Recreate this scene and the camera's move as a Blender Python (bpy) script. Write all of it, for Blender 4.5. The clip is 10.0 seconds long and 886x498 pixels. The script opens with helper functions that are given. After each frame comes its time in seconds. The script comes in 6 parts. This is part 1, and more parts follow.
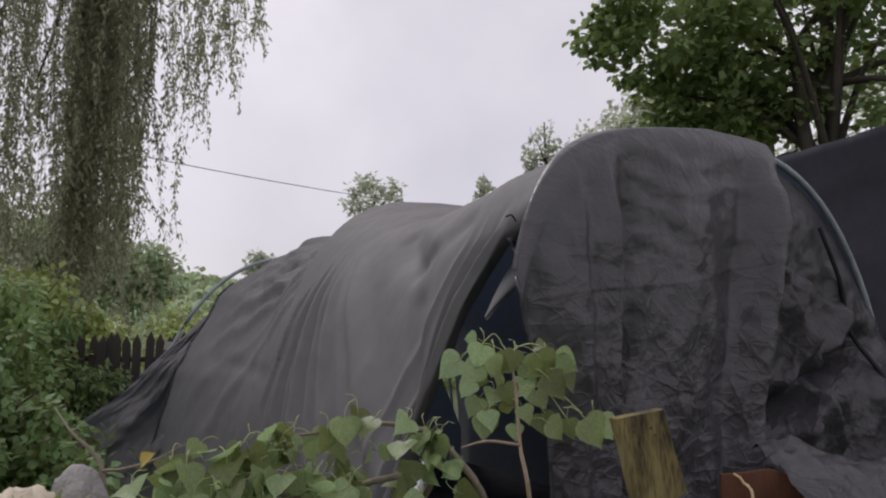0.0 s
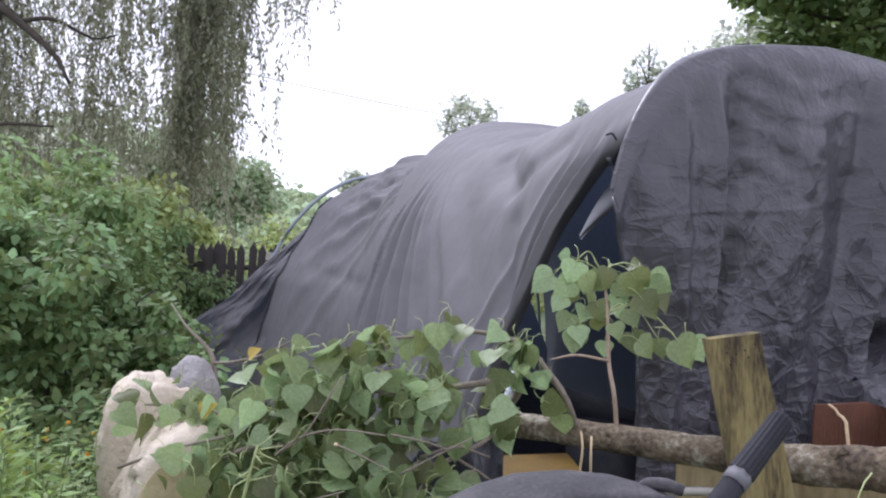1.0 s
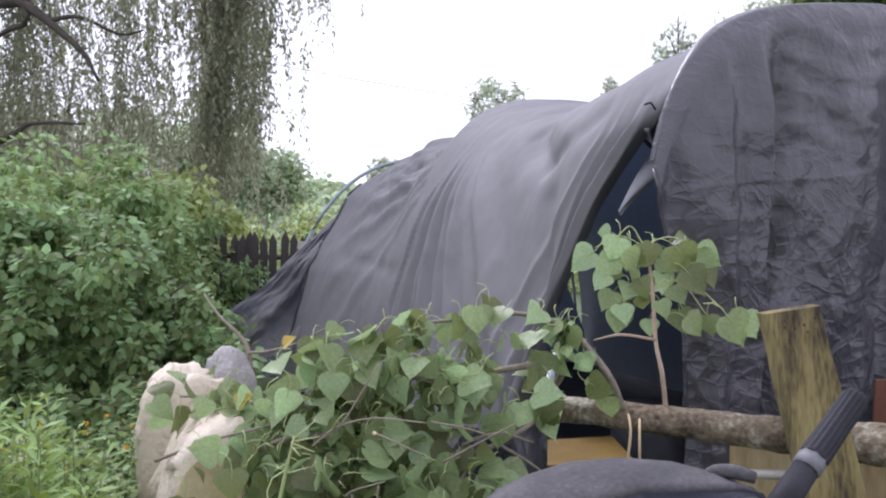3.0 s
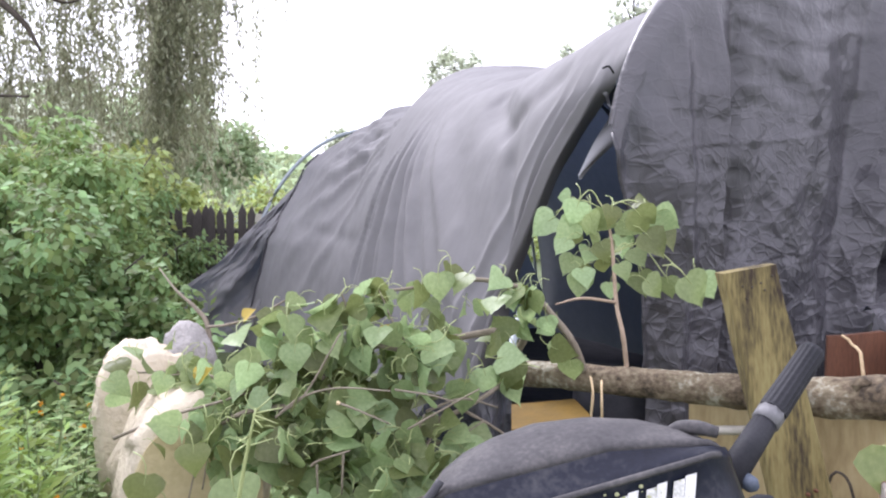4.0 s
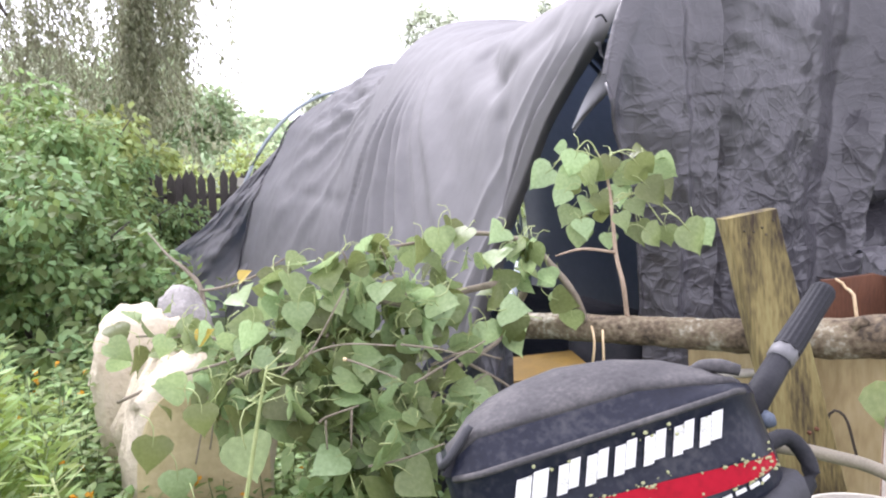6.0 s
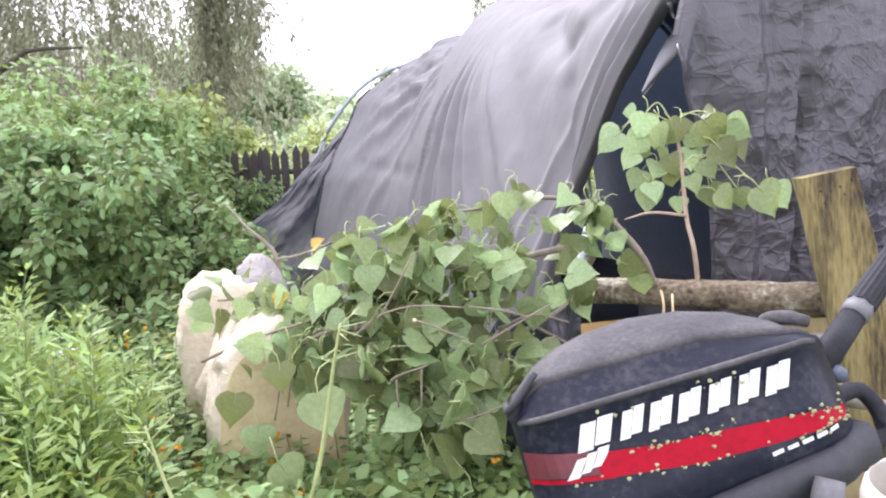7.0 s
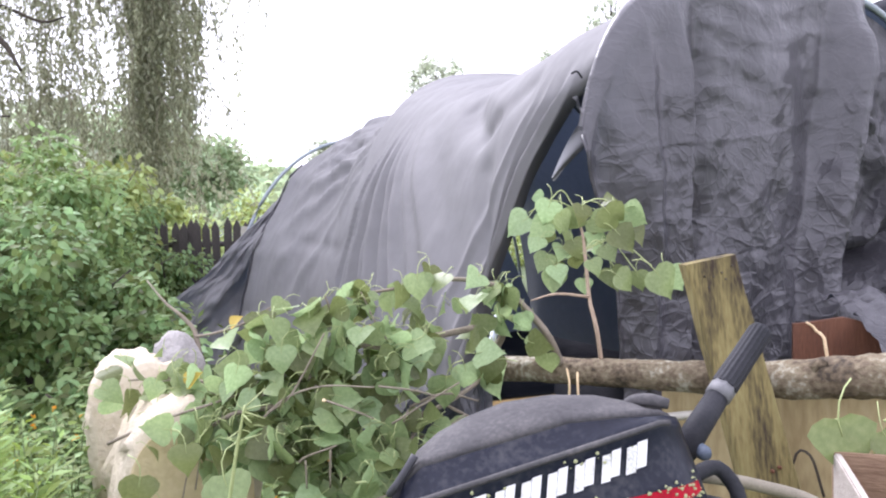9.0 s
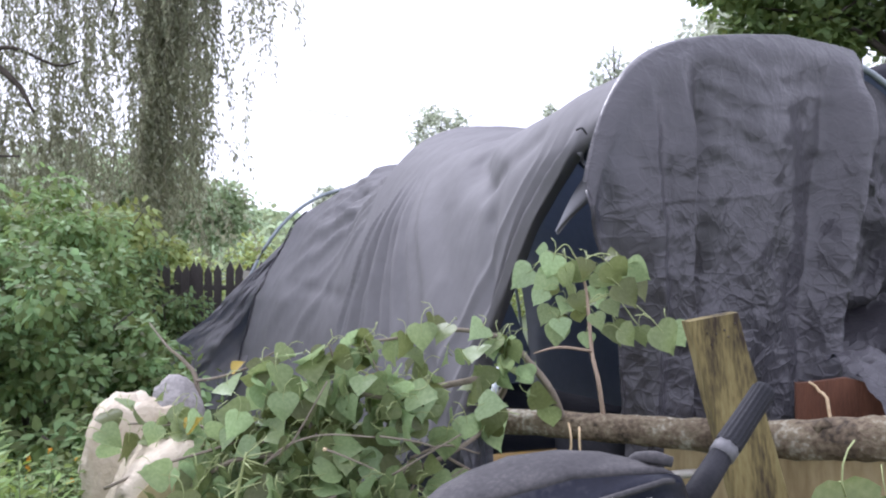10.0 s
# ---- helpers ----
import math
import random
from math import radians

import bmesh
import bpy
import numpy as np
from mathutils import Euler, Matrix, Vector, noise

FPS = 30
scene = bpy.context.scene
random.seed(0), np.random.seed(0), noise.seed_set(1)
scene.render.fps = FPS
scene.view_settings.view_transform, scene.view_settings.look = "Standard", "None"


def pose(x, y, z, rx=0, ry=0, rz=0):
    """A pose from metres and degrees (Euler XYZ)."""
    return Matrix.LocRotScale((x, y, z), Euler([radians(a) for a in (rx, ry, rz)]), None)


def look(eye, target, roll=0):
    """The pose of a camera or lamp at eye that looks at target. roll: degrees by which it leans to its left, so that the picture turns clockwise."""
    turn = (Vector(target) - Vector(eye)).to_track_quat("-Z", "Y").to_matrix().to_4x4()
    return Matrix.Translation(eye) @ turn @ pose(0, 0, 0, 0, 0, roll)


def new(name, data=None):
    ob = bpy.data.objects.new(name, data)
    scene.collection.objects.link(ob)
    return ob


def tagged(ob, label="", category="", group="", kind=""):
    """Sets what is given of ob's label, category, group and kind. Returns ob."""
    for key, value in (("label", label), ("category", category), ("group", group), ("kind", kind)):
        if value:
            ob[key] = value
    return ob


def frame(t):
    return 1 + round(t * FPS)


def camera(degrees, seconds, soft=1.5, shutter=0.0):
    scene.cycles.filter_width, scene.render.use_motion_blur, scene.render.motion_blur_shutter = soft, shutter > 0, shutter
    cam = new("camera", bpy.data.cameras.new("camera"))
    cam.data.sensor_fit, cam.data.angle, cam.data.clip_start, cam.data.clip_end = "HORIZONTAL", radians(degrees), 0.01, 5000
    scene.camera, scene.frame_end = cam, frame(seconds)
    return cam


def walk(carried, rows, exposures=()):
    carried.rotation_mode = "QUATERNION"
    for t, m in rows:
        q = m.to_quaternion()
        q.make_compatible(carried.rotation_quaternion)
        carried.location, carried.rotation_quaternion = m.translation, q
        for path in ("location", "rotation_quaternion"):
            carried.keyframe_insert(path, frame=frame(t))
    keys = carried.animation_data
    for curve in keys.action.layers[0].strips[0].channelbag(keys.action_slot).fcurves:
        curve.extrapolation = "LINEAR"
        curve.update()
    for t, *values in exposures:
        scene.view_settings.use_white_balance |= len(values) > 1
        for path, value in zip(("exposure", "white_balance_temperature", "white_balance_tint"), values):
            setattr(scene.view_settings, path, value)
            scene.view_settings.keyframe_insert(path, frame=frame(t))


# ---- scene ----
cam = camera(62.1, 10.0, soft=2.1)
PATH = [
    (0, (0.046, 0.385, 1.441), (0.007, 2.372, 1.66), 0.6),
    (0.5, (0.034, 0.36, 1.414), (-0.158, 2.351, 1.432), 2.1),
    (1, (0.033, 0.355, 1.406), (-0.246, 2.336, 1.411), 3.2),
    (1.5, (0.022, 0.345, 1.406), (-0.303, 2.318, 1.415), 3.0),
    (2, (0.018, 0.364, 1.403), (-0.347, 2.331, 1.409), 2.8),
    (2.5, (0.01, 0.399, 1.396), (-0.387, 2.36, 1.403), 2.5),
    (3.8, (0.005, 0.469, 1.383), (-0.272, 2.446, 1.252), -0.7),
    (4, (0.003, 0.457, 1.379), (-0.249, 2.438, 1.262), 0.3),
    (4.5, (-0.011, 0.453, 1.357), (-0.169, 2.44, 1.188), 2.1),
    (5, (-0.05, 0.448, 1.363), (-0.195, 2.432, 1.161), 2.2),
    (6.3, (-0.054, 0.459, 1.356), (-0.289, 2.432, 1.126), -2.4),
    (6.5, (-0.052, 0.444, 1.351), (-0.33, 2.41, 1.113), -2.5),
    (7, (-0.045, 0.425, 1.332), (-0.432, 2.367, 1.048), -2.2),
    (7.5, (-0.031, 0.415, 1.324), (-0.528, 2.321, 0.981), -2.1),
    (8, (-0.007, 0.393, 1.339), (-0.51, 2.311, 1.08), -2.1),
    (8.5, (0.026, 0.39, 1.36), (-0.372, 2.343, 1.203), -1.7),
    (9, (0.042, 0.369, 1.363), (-0.176, 2.355, 1.268), -1.4),
    (9.5, (0.041, 0.36, 1.374), (-0.139, 2.35, 1.312), -1.1),
    (10, (0.032, 0.347, 1.37), (-0.187, 2.335, 1.407), 0.0),
]
EXPOSURES = [(0.0, -0.3, 6400, 18), (0.2, 0.33, 6150, 20), (0.5, 0.75, 5780, 22), (1.0, 0.78, 5730, 22), (2.5, 0.75, 5730, 22), (4.0, 1.47, 5980, 21), (5.0, 1.72, 6050, 21), (6.5, 1.78, 6060, 22), (7.5, 1.86, 6030, 23), (8.5, 1.68, 5970, 22), (9.5, 1.38, 5830, 21), (10.0, 1.02, 5730, 21)]
walk(cam, [(t, look(eye, target, roll)) for t, eye, target, roll in PATH],
     exposures=EXPOSURES)

# ---- world, sun ----
world = bpy.data.worlds.new("overcast_sky")
scene.world = world
world.use_nodes = True
wn, wl = world.node_tree.nodes, world.node_tree.links
sky = wn.new("ShaderNodeTexSky")
sky.sky_type, sky.sun_disc = 'NISHITA', False
sky.sun_elevation, sky.sun_rotation = radians(48), radians(-42)
cloud = wn.new("ShaderNodeTexNoise")
cloud.inputs["Scale"].default_value, cloud.inputs["Detail"].default_value = 2.2, 5.0
ramp = wn.new("ShaderNodeValToRGB")
ramp.color_ramp.elements[0].position, ramp.color_ramp.elements[1].position = 0.3, 0.72
ramp.color_ramp.elements[0].color = (8.0, 7.9, 8.2, 1)
ramp.color_ramp.elements[1].color = (11.5, 11.2, 11.2, 1)
blend = wn.new("ShaderNodeMix")
blend.data_type = 'RGBA'
blend.inputs[0].default_value = 0.85
wl.new(cloud.outputs[0], ramp.inputs[0])
wl.new(sky.outputs[0], blend.inputs[6])
wl.new(ramp.outputs[0], blend.inputs[7])
wl.new(blend.outputs[2], wn["Background"].inputs[0])
wn["Background"].inputs[1].default_value = 0.10
sun = new("sun", bpy.data.lights.new("sun", 'SUN'))
sun.data.energy, sun.data.angle, sun.data.color = 1.5, radians(16), (1.0, 0.97, 0.93)
sun.matrix_world = look((-5.0, 9.5, 8), (0, 4, 0))


# ---- materials ----
def material(name, colours, scale=8.0, rough=0.8, bump=0.3, bump_scale=None, spread=0.5, stretch=(1, 1, 1), metal=0.0,
             random_tint=0.0, translucent=0.0, coat=0.0, island=False, spec=0.5):
    """A surface of two colours broken up by noise at two scales, with fine relief."""
    mat = bpy.data.materials.new(name)
    mat.use_nodes = True
    n, l = mat.node_tree.nodes, mat.node_tree.links
    bsdf = n["Principled BSDF"]
    tc = n.new("ShaderNodeTexCoord")
    mp = n.new("ShaderNodeMapping")
    mp.inputs["Scale"].default_value = stretch
    l.new(tc.outputs["Object"], mp.inputs[0])
    big, small = n.new("ShaderNodeTexNoise"), n.new("ShaderNodeTexNoise")
    for node, s, d in ((big, scale, 4.0), (small, scale * 9, 6.0)):
        node.inputs["Scale"].default_value, node.inputs["Detail"].default_value = s, d
        l.new(mp.outputs[0], node.inputs[0])
    mix = n.new("ShaderNodeMath")
    mix.operation = 'MULTIPLY_ADD'
    mix.inputs[1].default_value = 0.45
    l.new(small.outputs[0], mix.inputs[0])
    half = n.new("ShaderNodeMath")
    half.operation = 'MULTIPLY'
    half.inputs[1].default_value = 0.55
    l.new(big.outputs[0], half.inputs[0])
    l.new(half.outputs[0], mix.inputs[2])
    ra = n.new("ShaderNodeValToRGB")
    els = ra.color_ramp.elements
    while len(els) < len(colours):
        els.new(0.5)
    for k, c in enumerate(colours):
        els[k].position = 0.5 + spread * 0.4 * (2 * k / (len(colours) - 1) - 1)
        els[k].color = (*c, 1)
    l.new(mix.outputs[0], ra.inputs[0])
    out = ra.outputs[0]
    if random_tint:
        if island:
            rnd = n.new("ShaderNodeNewGeometry").outputs["Random Per Island"]
        else:
            rnd = n.new("ShaderNodeObjectInfo").outputs["Random"]
        hsv = n.new("ShaderNodeHueSaturation")
        for k, (lo, hi) in (("Value", (1 - random_tint, 1 + random_tint)), ("Hue", (0.5 - random_tint * 0.06, 0.5 + random_tint * 0.05)),
                            ("Saturation", (1.1, 0.8))):
            mr = n.new("ShaderNodeMapRange")
            mr.inputs["To Min"].default_value, mr.inputs["To Max"].default_value = lo, hi
            l.new(rnd, mr.inputs[0])
            l.new(mr.outputs[0], hsv.inputs[k])
        l.new(out, hsv.inputs["Color"])
        out = hsv.outputs[0]
    l.new(out, bsdf.inputs["Base Color"])
    bsdf.inputs["Roughness"].default_value, bsdf.inputs["Metallic"].default_value = rough, metal
    bsdf.inputs["Coat Weight"].default_value = coat
    bsdf.inputs["Specular IOR Level"].default_value = spec
    if bump:
        bt = n.new("ShaderNodeTexNoise")
        bt.inputs["Scale"].default_value, bt.inputs["Detail"].default_value = bump_scale or scale * 6, 8.0
        l.new(mp.outputs[0], bt.inputs[0])
        bp = n.new("ShaderNodeBump")
        bp.inputs["Strength"].default_value, bp.inputs["Distance"].default_value = bump, 0.02
        l.new(bt.outputs[0], bp.inputs["Height"])
        l.new(bp.outputs[0], bsdf.inputs["Normal"])
    if translucent:
        tr = n.new("ShaderNodeBsdfTranslucent")
        l.new(out, tr.inputs[0])
        mx = n.new("ShaderNodeMixShader")
        mx.inputs[0].default_value = translucent
        l.new(bsdf.outputs[0], mx.inputs[1])
        l.new(tr.outputs[0], mx.inputs[2])
        l.new(mx.outputs[0], n["Material Output"].inputs[0])
    return mat


def tarp_material(name, colours, crease, rough=0.72, spec=0.22, glow_through=0.0):
    """Woven polyethylene: dusty grey-black, creased along old fold lines, faintly glossy."""
    mat = material(name, colours, scale=1.6, rough=rough, bump=0.0, spread=0.7, spec=spec)
    n, l = mat.node_tree.nodes, mat.node_tree.links
    bsdf = n["Principled BSDF"]
    tc = n.new("ShaderNodeTexCoord")
    warp = n.new("ShaderNodeTexNoise")
    warp.inputs["Scale"].default_value = 3.0
    add = n.new("ShaderNodeMix")
    add.data_type = 'RGBA'
    add.inputs[0].default_value = 0.12
    l.new(tc.outputs["Object"], warp.inputs[0])
    l.new(tc.outputs["Object"], add.inputs[6])
    l.new(warp.outputs[1], add.inputs[7])
    # sharp crease lines between flat fields, at three sizes
    heights = None
    for scale, wide, gain in ((4.5, 0.16, 0.35), (10.0, 0.13, 0.50), (23.0, 0.12, 0.35)):
        edge = n.new("ShaderNodeTexVoronoi")
        edge.feature = 'DISTANCE_TO_EDGE'
        edge.inputs["Scale"].default_value = scale
        l.new(add.outputs[2], edge.inputs["Vector"])
        cut = n.new("ShaderNodeMath")
        cut.operation = 'MINIMUM'
        cut.inputs[1].default_value = wide
        l.new(edge.outputs["Distance"], cut.inputs[0])
        su = n.new("ShaderNodeMath")
        su.operation = 'MULTIPLY_ADD'
        su.inputs[1].default_value = -gain
        su.inputs[2].default_value = 0.0
        l.new(cut.outputs[0], su.inputs[0])
        if heights is not None:
            l.new(heights, su.inputs[2])
        heights = su.outputs[0]
    # crumpled facets: each small field of the cloth leans its own way
    for scale, gain in ((5.0, 2.4), (9.0, 6.5), (17.0, 9.0)):
        cell = n.new("ShaderNodeTexVoronoi")
        cell.inputs["Scale"].default_value = scale
        l.new(add.outputs[2], cell.inputs["Vector"])
        off = n.new("ShaderNodeVectorMath")
        off.operation = 'SUBTRACT'
        l.new(add.outputs[2], off.inputs[0])
        l.new(cell.outputs["Position"], off.inputs[1])
        lean = n.new("ShaderNodeVectorMath")
        lean.operation = 'SUBTRACT'
        lean.inputs[1].default_value = (0.5, 0.5, 0.5)
        l.new(cell.outputs["Color"], lean.inputs[0])
        dot = n.new("ShaderNodeVectorMath")
        dot.operation = 'DOT_PRODUCT'
        l.new(off.outputs[0], dot.inputs[0])
        l.new(lean.outputs[0], dot.inputs[1])
        su = n.new("ShaderNodeMath")
        su.operation = 'MULTIPLY_ADD'
        su.inputs[1].default_value = gain
        l.new(dot.outputs["Value"], su.inputs[0])
        l.new(heights, su.inputs[2])
        heights = su.outputs[0]
    bp = n.new("ShaderNodeBump")
    bp.inputs["Strength"].default_value, bp.inputs["Distance"].default_value = crease, 0.045
    l.new(heights, bp.inputs["Height"])
    # the cloth is pulled smooth over the hoops and crumpled where it hangs
    sep = n.new("ShaderNodeSeparateXYZ")
    l.new(tc.outputs["Object"], sep.inputs[0])
    pull = n.new("ShaderNodeMapRange")
    pull.inputs["From Min"].default_value, pull.inputs["From Max"].default_value = 1.15, 1.95
    pull.inputs["To Min"].default_value, pull.inputs["To Max"].default_value = crease, crease * 0.36
    l.new(sep.outputs["Z"], pull.inputs[0])
    l.new(pull.outputs[0], bp.inputs["Strength"])
    l.new(bp.outputs[0], bsdf.inputs["Normal"])
    if glow_through:
        # thin cloth lets a little bluish daylight through
        tr = n.new("ShaderNodeBsdfTranslucent")
        tr.inputs[0].default_value = (0.30, 0.40, 0.62, 1)
        mx = n.new("ShaderNodeMixShader")
        mx.inputs[0].default_value = glow_through
        l.new(bsdf.outputs[0], mx.inputs[1])
        l.new(tr.outputs[0], mx.inputs[2])
        l.new(mx.outputs[0], n["Material Output"].inputs[0])
    return mat


TARP = tarp_material("grey_tarp", [(0.156, 0.153, 0.155), (0.215, 0.212, 0.215)], 0.022, rough=0.74, spec=0.15, glow_through=0.05)
CURTAIN = tarp_material("black_tarp", [(0.050, 0.048, 0.054), (0.090, 0.087, 0.095)], 1.0, 0.37, 0.45, 0.02)
# the curtain's black cloth again, darker: shade beside its edge is put into the colour
SKIRT = tarp_material("shaded_black_tarp", [(0.040, 0.038, 0.044), (0.075, 0.072, 0.080)], 0.90, 0.40, 0.45, 0.02)
FAR_TARP = tarp_material("dark_tarp", [(0.03, 0.03, 0.04), (0.05, 0.05, 0.06)], 0.3)
# paler tarp colour that stands in for daylight on the cloth's inner side
LIT_INSIDE = tarp_material("lit_tarp_inside", [(0.26, 0.26, 0.27), (0.34, 0.34, 0.35)], 0.1)
SOIL = material("soil", [(0.05, 0.045, 0.02), (0.06, 0.09, 0.03), (0.10, 0.12, 0.04)], scale=0.6, rough=0.95, bump=0.6)
BARK = material("lichen_bark", [(0.045, 0.034, 0.022), (0.125, 0.095, 0.06), (0.185, 0.155, 0.10), (0.36, 0.345, 0.27)], scale=7, rough=0.92, bump=0.8, bump_scale=36, spread=0.34)
TWIG = material("twig_bark", [(0.15, 0.125, 0.09), (0.29, 0.25, 0.19)], scale=30, rough=0.85, bump=0.3)
DARK_BARK = material("dark_bark", [(0.035, 0.028, 0.022), (0.09, 0.075, 0.06)], scale=5, rough=0.95, bump=0.8)
SHOOT = material("young_shoot_bark", [(0.26, 0.19, 0.13), (0.42, 0.32, 0.23)], scale=40, rough=0.75, bump=0.15)
CUT = material("cut_wood", [(0.55, 0.40, 0.22), (0.75, 0.6, 0.38)], scale=60, rough=0.8, bump=0.1)
PLANK = material("mossy_plank", [(0.030, 0.020, 0.012), (0.10, 0.080, 0.030), (0.18, 0.145, 0.055), (0.22, 0.19, 0.075)], scale=3.2, rough=0.9, bump=0.3, spread=0.36, stretch=(4.5, 4.5, 0.07))
PLY = material("weathered_panel", [(0.26, 0.19, 0.09), (0.45, 0.36, 0.19), (0.55, 0.47, 0.28)], scale=4, rough=0.85, bump=0.25, spread=0.6, stretch=(1.6, 1.6, 0.4))
RUST = material("red_brown_board", [(0.07, 0.025, 0.012), (0.17, 0.07, 0.035)], scale=12, rough=0.7, bump=0.3, stretch=(2, 2, 0.3))
GREYWOOD = material("grey_wood", [(0.28, 0.25, 0.22), (0.42, 0.38, 0.34)], scale=9, rough=0.85, bump=0.3, stretch=(0.3, 2, 2))
BROWNWOOD = material("brown_wood", [(0.16, 0.10, 0.06), (0.28, 0.19, 0.12)], scale=9, rough=0.85, bump=0.3, stretch=(0.3, 2, 2))
FOAM = material("weathered_foam", [(0.40, 0.33, 0.22), (0.58, 0.51, 0.39), (0.66, 0.60, 0.49)], scale=5, rough=0.95, bump=0.5, bump_scale=45, spread=0.8)
FOAM_FACE = material("yellowed_foam", [(0.44, 0.36, 0.20), (0.62, 0.53, 0.32)], scale=6, rough=0.95, bump=0.2, bump_scale=60)
STONE = material("grey_stone", [(0.22, 0.21, 0.20), (0.42, 0.40, 0.38)], scale=8, rough=0.9, bump=0.5)
BLACK = material("black_cowl_paint", [(0.006, 0.007, 0.012), (0.011, 0.013, 0.023), (0.055, 0.056, 0.062)], scale=11, rough=0.34, bump=0.05, spread=0.62, spec=0.2)
DUSTY = material("dusty_cowl_cap", [(0.032, 0.031, 0.034), (0.062, 0.060, 0.062), (0.125, 0.118, 0.115)], scale=16, rough=0.75, bump=0.12, spread=0.7, spec=0.25)
PANGREY = material("grey_pan", [(0.018, 0.019, 0.024), (0.038, 0.038, 0.045)], scale=14, rough=0.6, bump=0.1)
RUBBER = material("ribbed_rubber", [(0.014, 0.015, 0.018), (0.032, 0.032, 0.037)], scale=20, rough=0.65, bump=0.1, spec=0.18)
WHITE = material("white_decal", [(0.30, 0.31, 0.25), (0.62, 0.62, 0.61), (0.70, 0.70, 0.69)], scale=40, rough=0.5, bump=0.0, spread=0.5)
RED = material("red_decal", [(0.13, 0.005, 0.010), (0.30, 0.004, 0.016), (0.35, 0.006, 0.020)], scale=10, rough=0.5, bump=0.0, spread=0.6, spec=0.12)
FADED_RED = material("faded_red_decal", [(0.04, 0.012, 0.015), (0.16, 0.02, 0.03)], scale=10, rough=0.5, bump=0.0, spread=0.6)
LICHEN = material("lichen", [(0.28, 0.30, 0.14), (0.45, 0.46, 0.27)], scale=90, rough=0.95, bump=0.4)
METAL = material("dull_metal", [(0.16, 0.16, 0.16), (0.34, 0.34, 0.33)], scale=25, rough=0.45, bump=0.1, metal=0.8)
BOLTBLUE = material("blue_grey_bolt", [(0.05, 0.065, 0.095), (0.10, 0.125, 0.165)], scale=30, rough=0.6, bump=0.05)
BRASS = material("olive_plated_steel", [(0.17, 0.15, 0.10), (0.32, 0.29, 0.2)], scale=25, rough=0.5, bump=0.1, metal=0.6)
CABLE = material("tan_cable", [(0.16, 0.14, 0.10), (0.26, 0.23, 0.17)], scale=30, rough=0.6, bump=0.1)
WHITEPLASTIC = material("white_plastic", [(0.36, 0.34, 0.28), (0.52, 0.50, 0.44)], scale=6, rough=0.5, bump=0.05)
GREYPLASTIC = material("grey_plastic", [(0.10, 0.10, 0.105), (0.17, 0.17, 0.175)], scale=22, rough=0.6, bump=0.1)
PVC = material("grey_blue_pipe", [(0.20, 0.24, 0.27), (0.36, 0.40, 0.42)], scale=12, rough=0.5, bump=0.05)
YELLOW = material("yellow_plastic", [(0.10, 0.06, 0.008), (0.19, 0.115, 0.015)], scale=9, rough=0.5, bump=0.05)
PICKET = material("dark_picket", [(0.035, 0.03, 0.028), (0.075, 0.065, 0.06)], scale=6, rough=0.9, bump=0.4, stretch=(2, 2, 0.3))
FLOWER = material("orange_petal", [(0.75, 0.32, 0.02), (0.85, 0.45, 0.04)], scale=40, rough=0.6, bump=0.0, translucent=0.3)
LEAF = material("cottonwood_leaf", [(0.14, 0.205, 0.072), (0.245, 0.325, 0.125), (0.36, 0.43, 0.21)], scale=7, rough=0.36, bump=0.12, spread=0.7, random_tint=0.55, translucent=0.48)
WEED_STEM = material("weed_stem", [(0.08, 0.12, 0.04), (0.15, 0.20, 0.07)], scale=30, rough=0.7, bump=0.0)
UMBEL = material("white_petal", [(0.55, 0.56, 0.50), (0.75, 0.75, 0.70)], scale=60, rough=0.7, bump=0.0)
YELLOWED = material("yellowed_leaf", [(0.42, 0.30, 0.05), (0.58, 0.45, 0.10)], scale=20, rough=0.6, bump=0.1, translucent=0.3)
PETIOLE = material("green_stem", [(0.28, 0.34, 0.13), (0.42, 0.47, 0.22)], scale=30, rough=0.6, bump=0.0)


def foliage(name, lo, hi, trans=0.3, tint=0.4):
    return material(name, [lo, hi], scale=0.9, rough=0.6, bump=0.0, random_tint=tint, translucent=trans, island=True)


BUSH = foliage("shrub_leaf", (0.14, 0.225, 0.07), (0.28, 0.40, 0.14), 0.55, 0.6)
WEED = foliage("weed_leaf", (0.17, 0.27, 0.075), (0.30, 0.42, 0.145), 0.5, 0.5)
LIME = foliage("lime_weed_leaf", (0.20, 0.31, 0.06), (0.31, 0.43, 0.105), 0.5)
WILLOW = foliage("willow_leaf", (0.28, 0.295, 0.19), (0.42, 0.43, 0.28), 0.66)
MAPLE = foliage("maple_leaf", (0.15, 0.22, 0.075), (0.28, 0.37, 0.13), 0.66)
# haze and glare over the far trees are put into this bleached leaf colour
HAZE_PALED = foliage("haze_paled_tree_leaf", (0.48, 0.53, 0.41), (0.64, 0.67, 0.54), 0.66)
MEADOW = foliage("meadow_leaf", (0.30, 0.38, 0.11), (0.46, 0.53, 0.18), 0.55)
# lightened leaf green: the hillside's haze is painted in, there is no volume
HAZY = foliage("haze_paled_wood_leaf", (0.30, 0.40, 0.22), (0.46, 0.55, 0.32), 0.58)


# ---- building helpers ----
def thing(name, label, category, group="", kind="", at=(0, 0, 0)):
    ob = tagged(new(name), label, category, group, kind)
    ob.location = at
    ob.empty_display_size = 0.1
    return ob


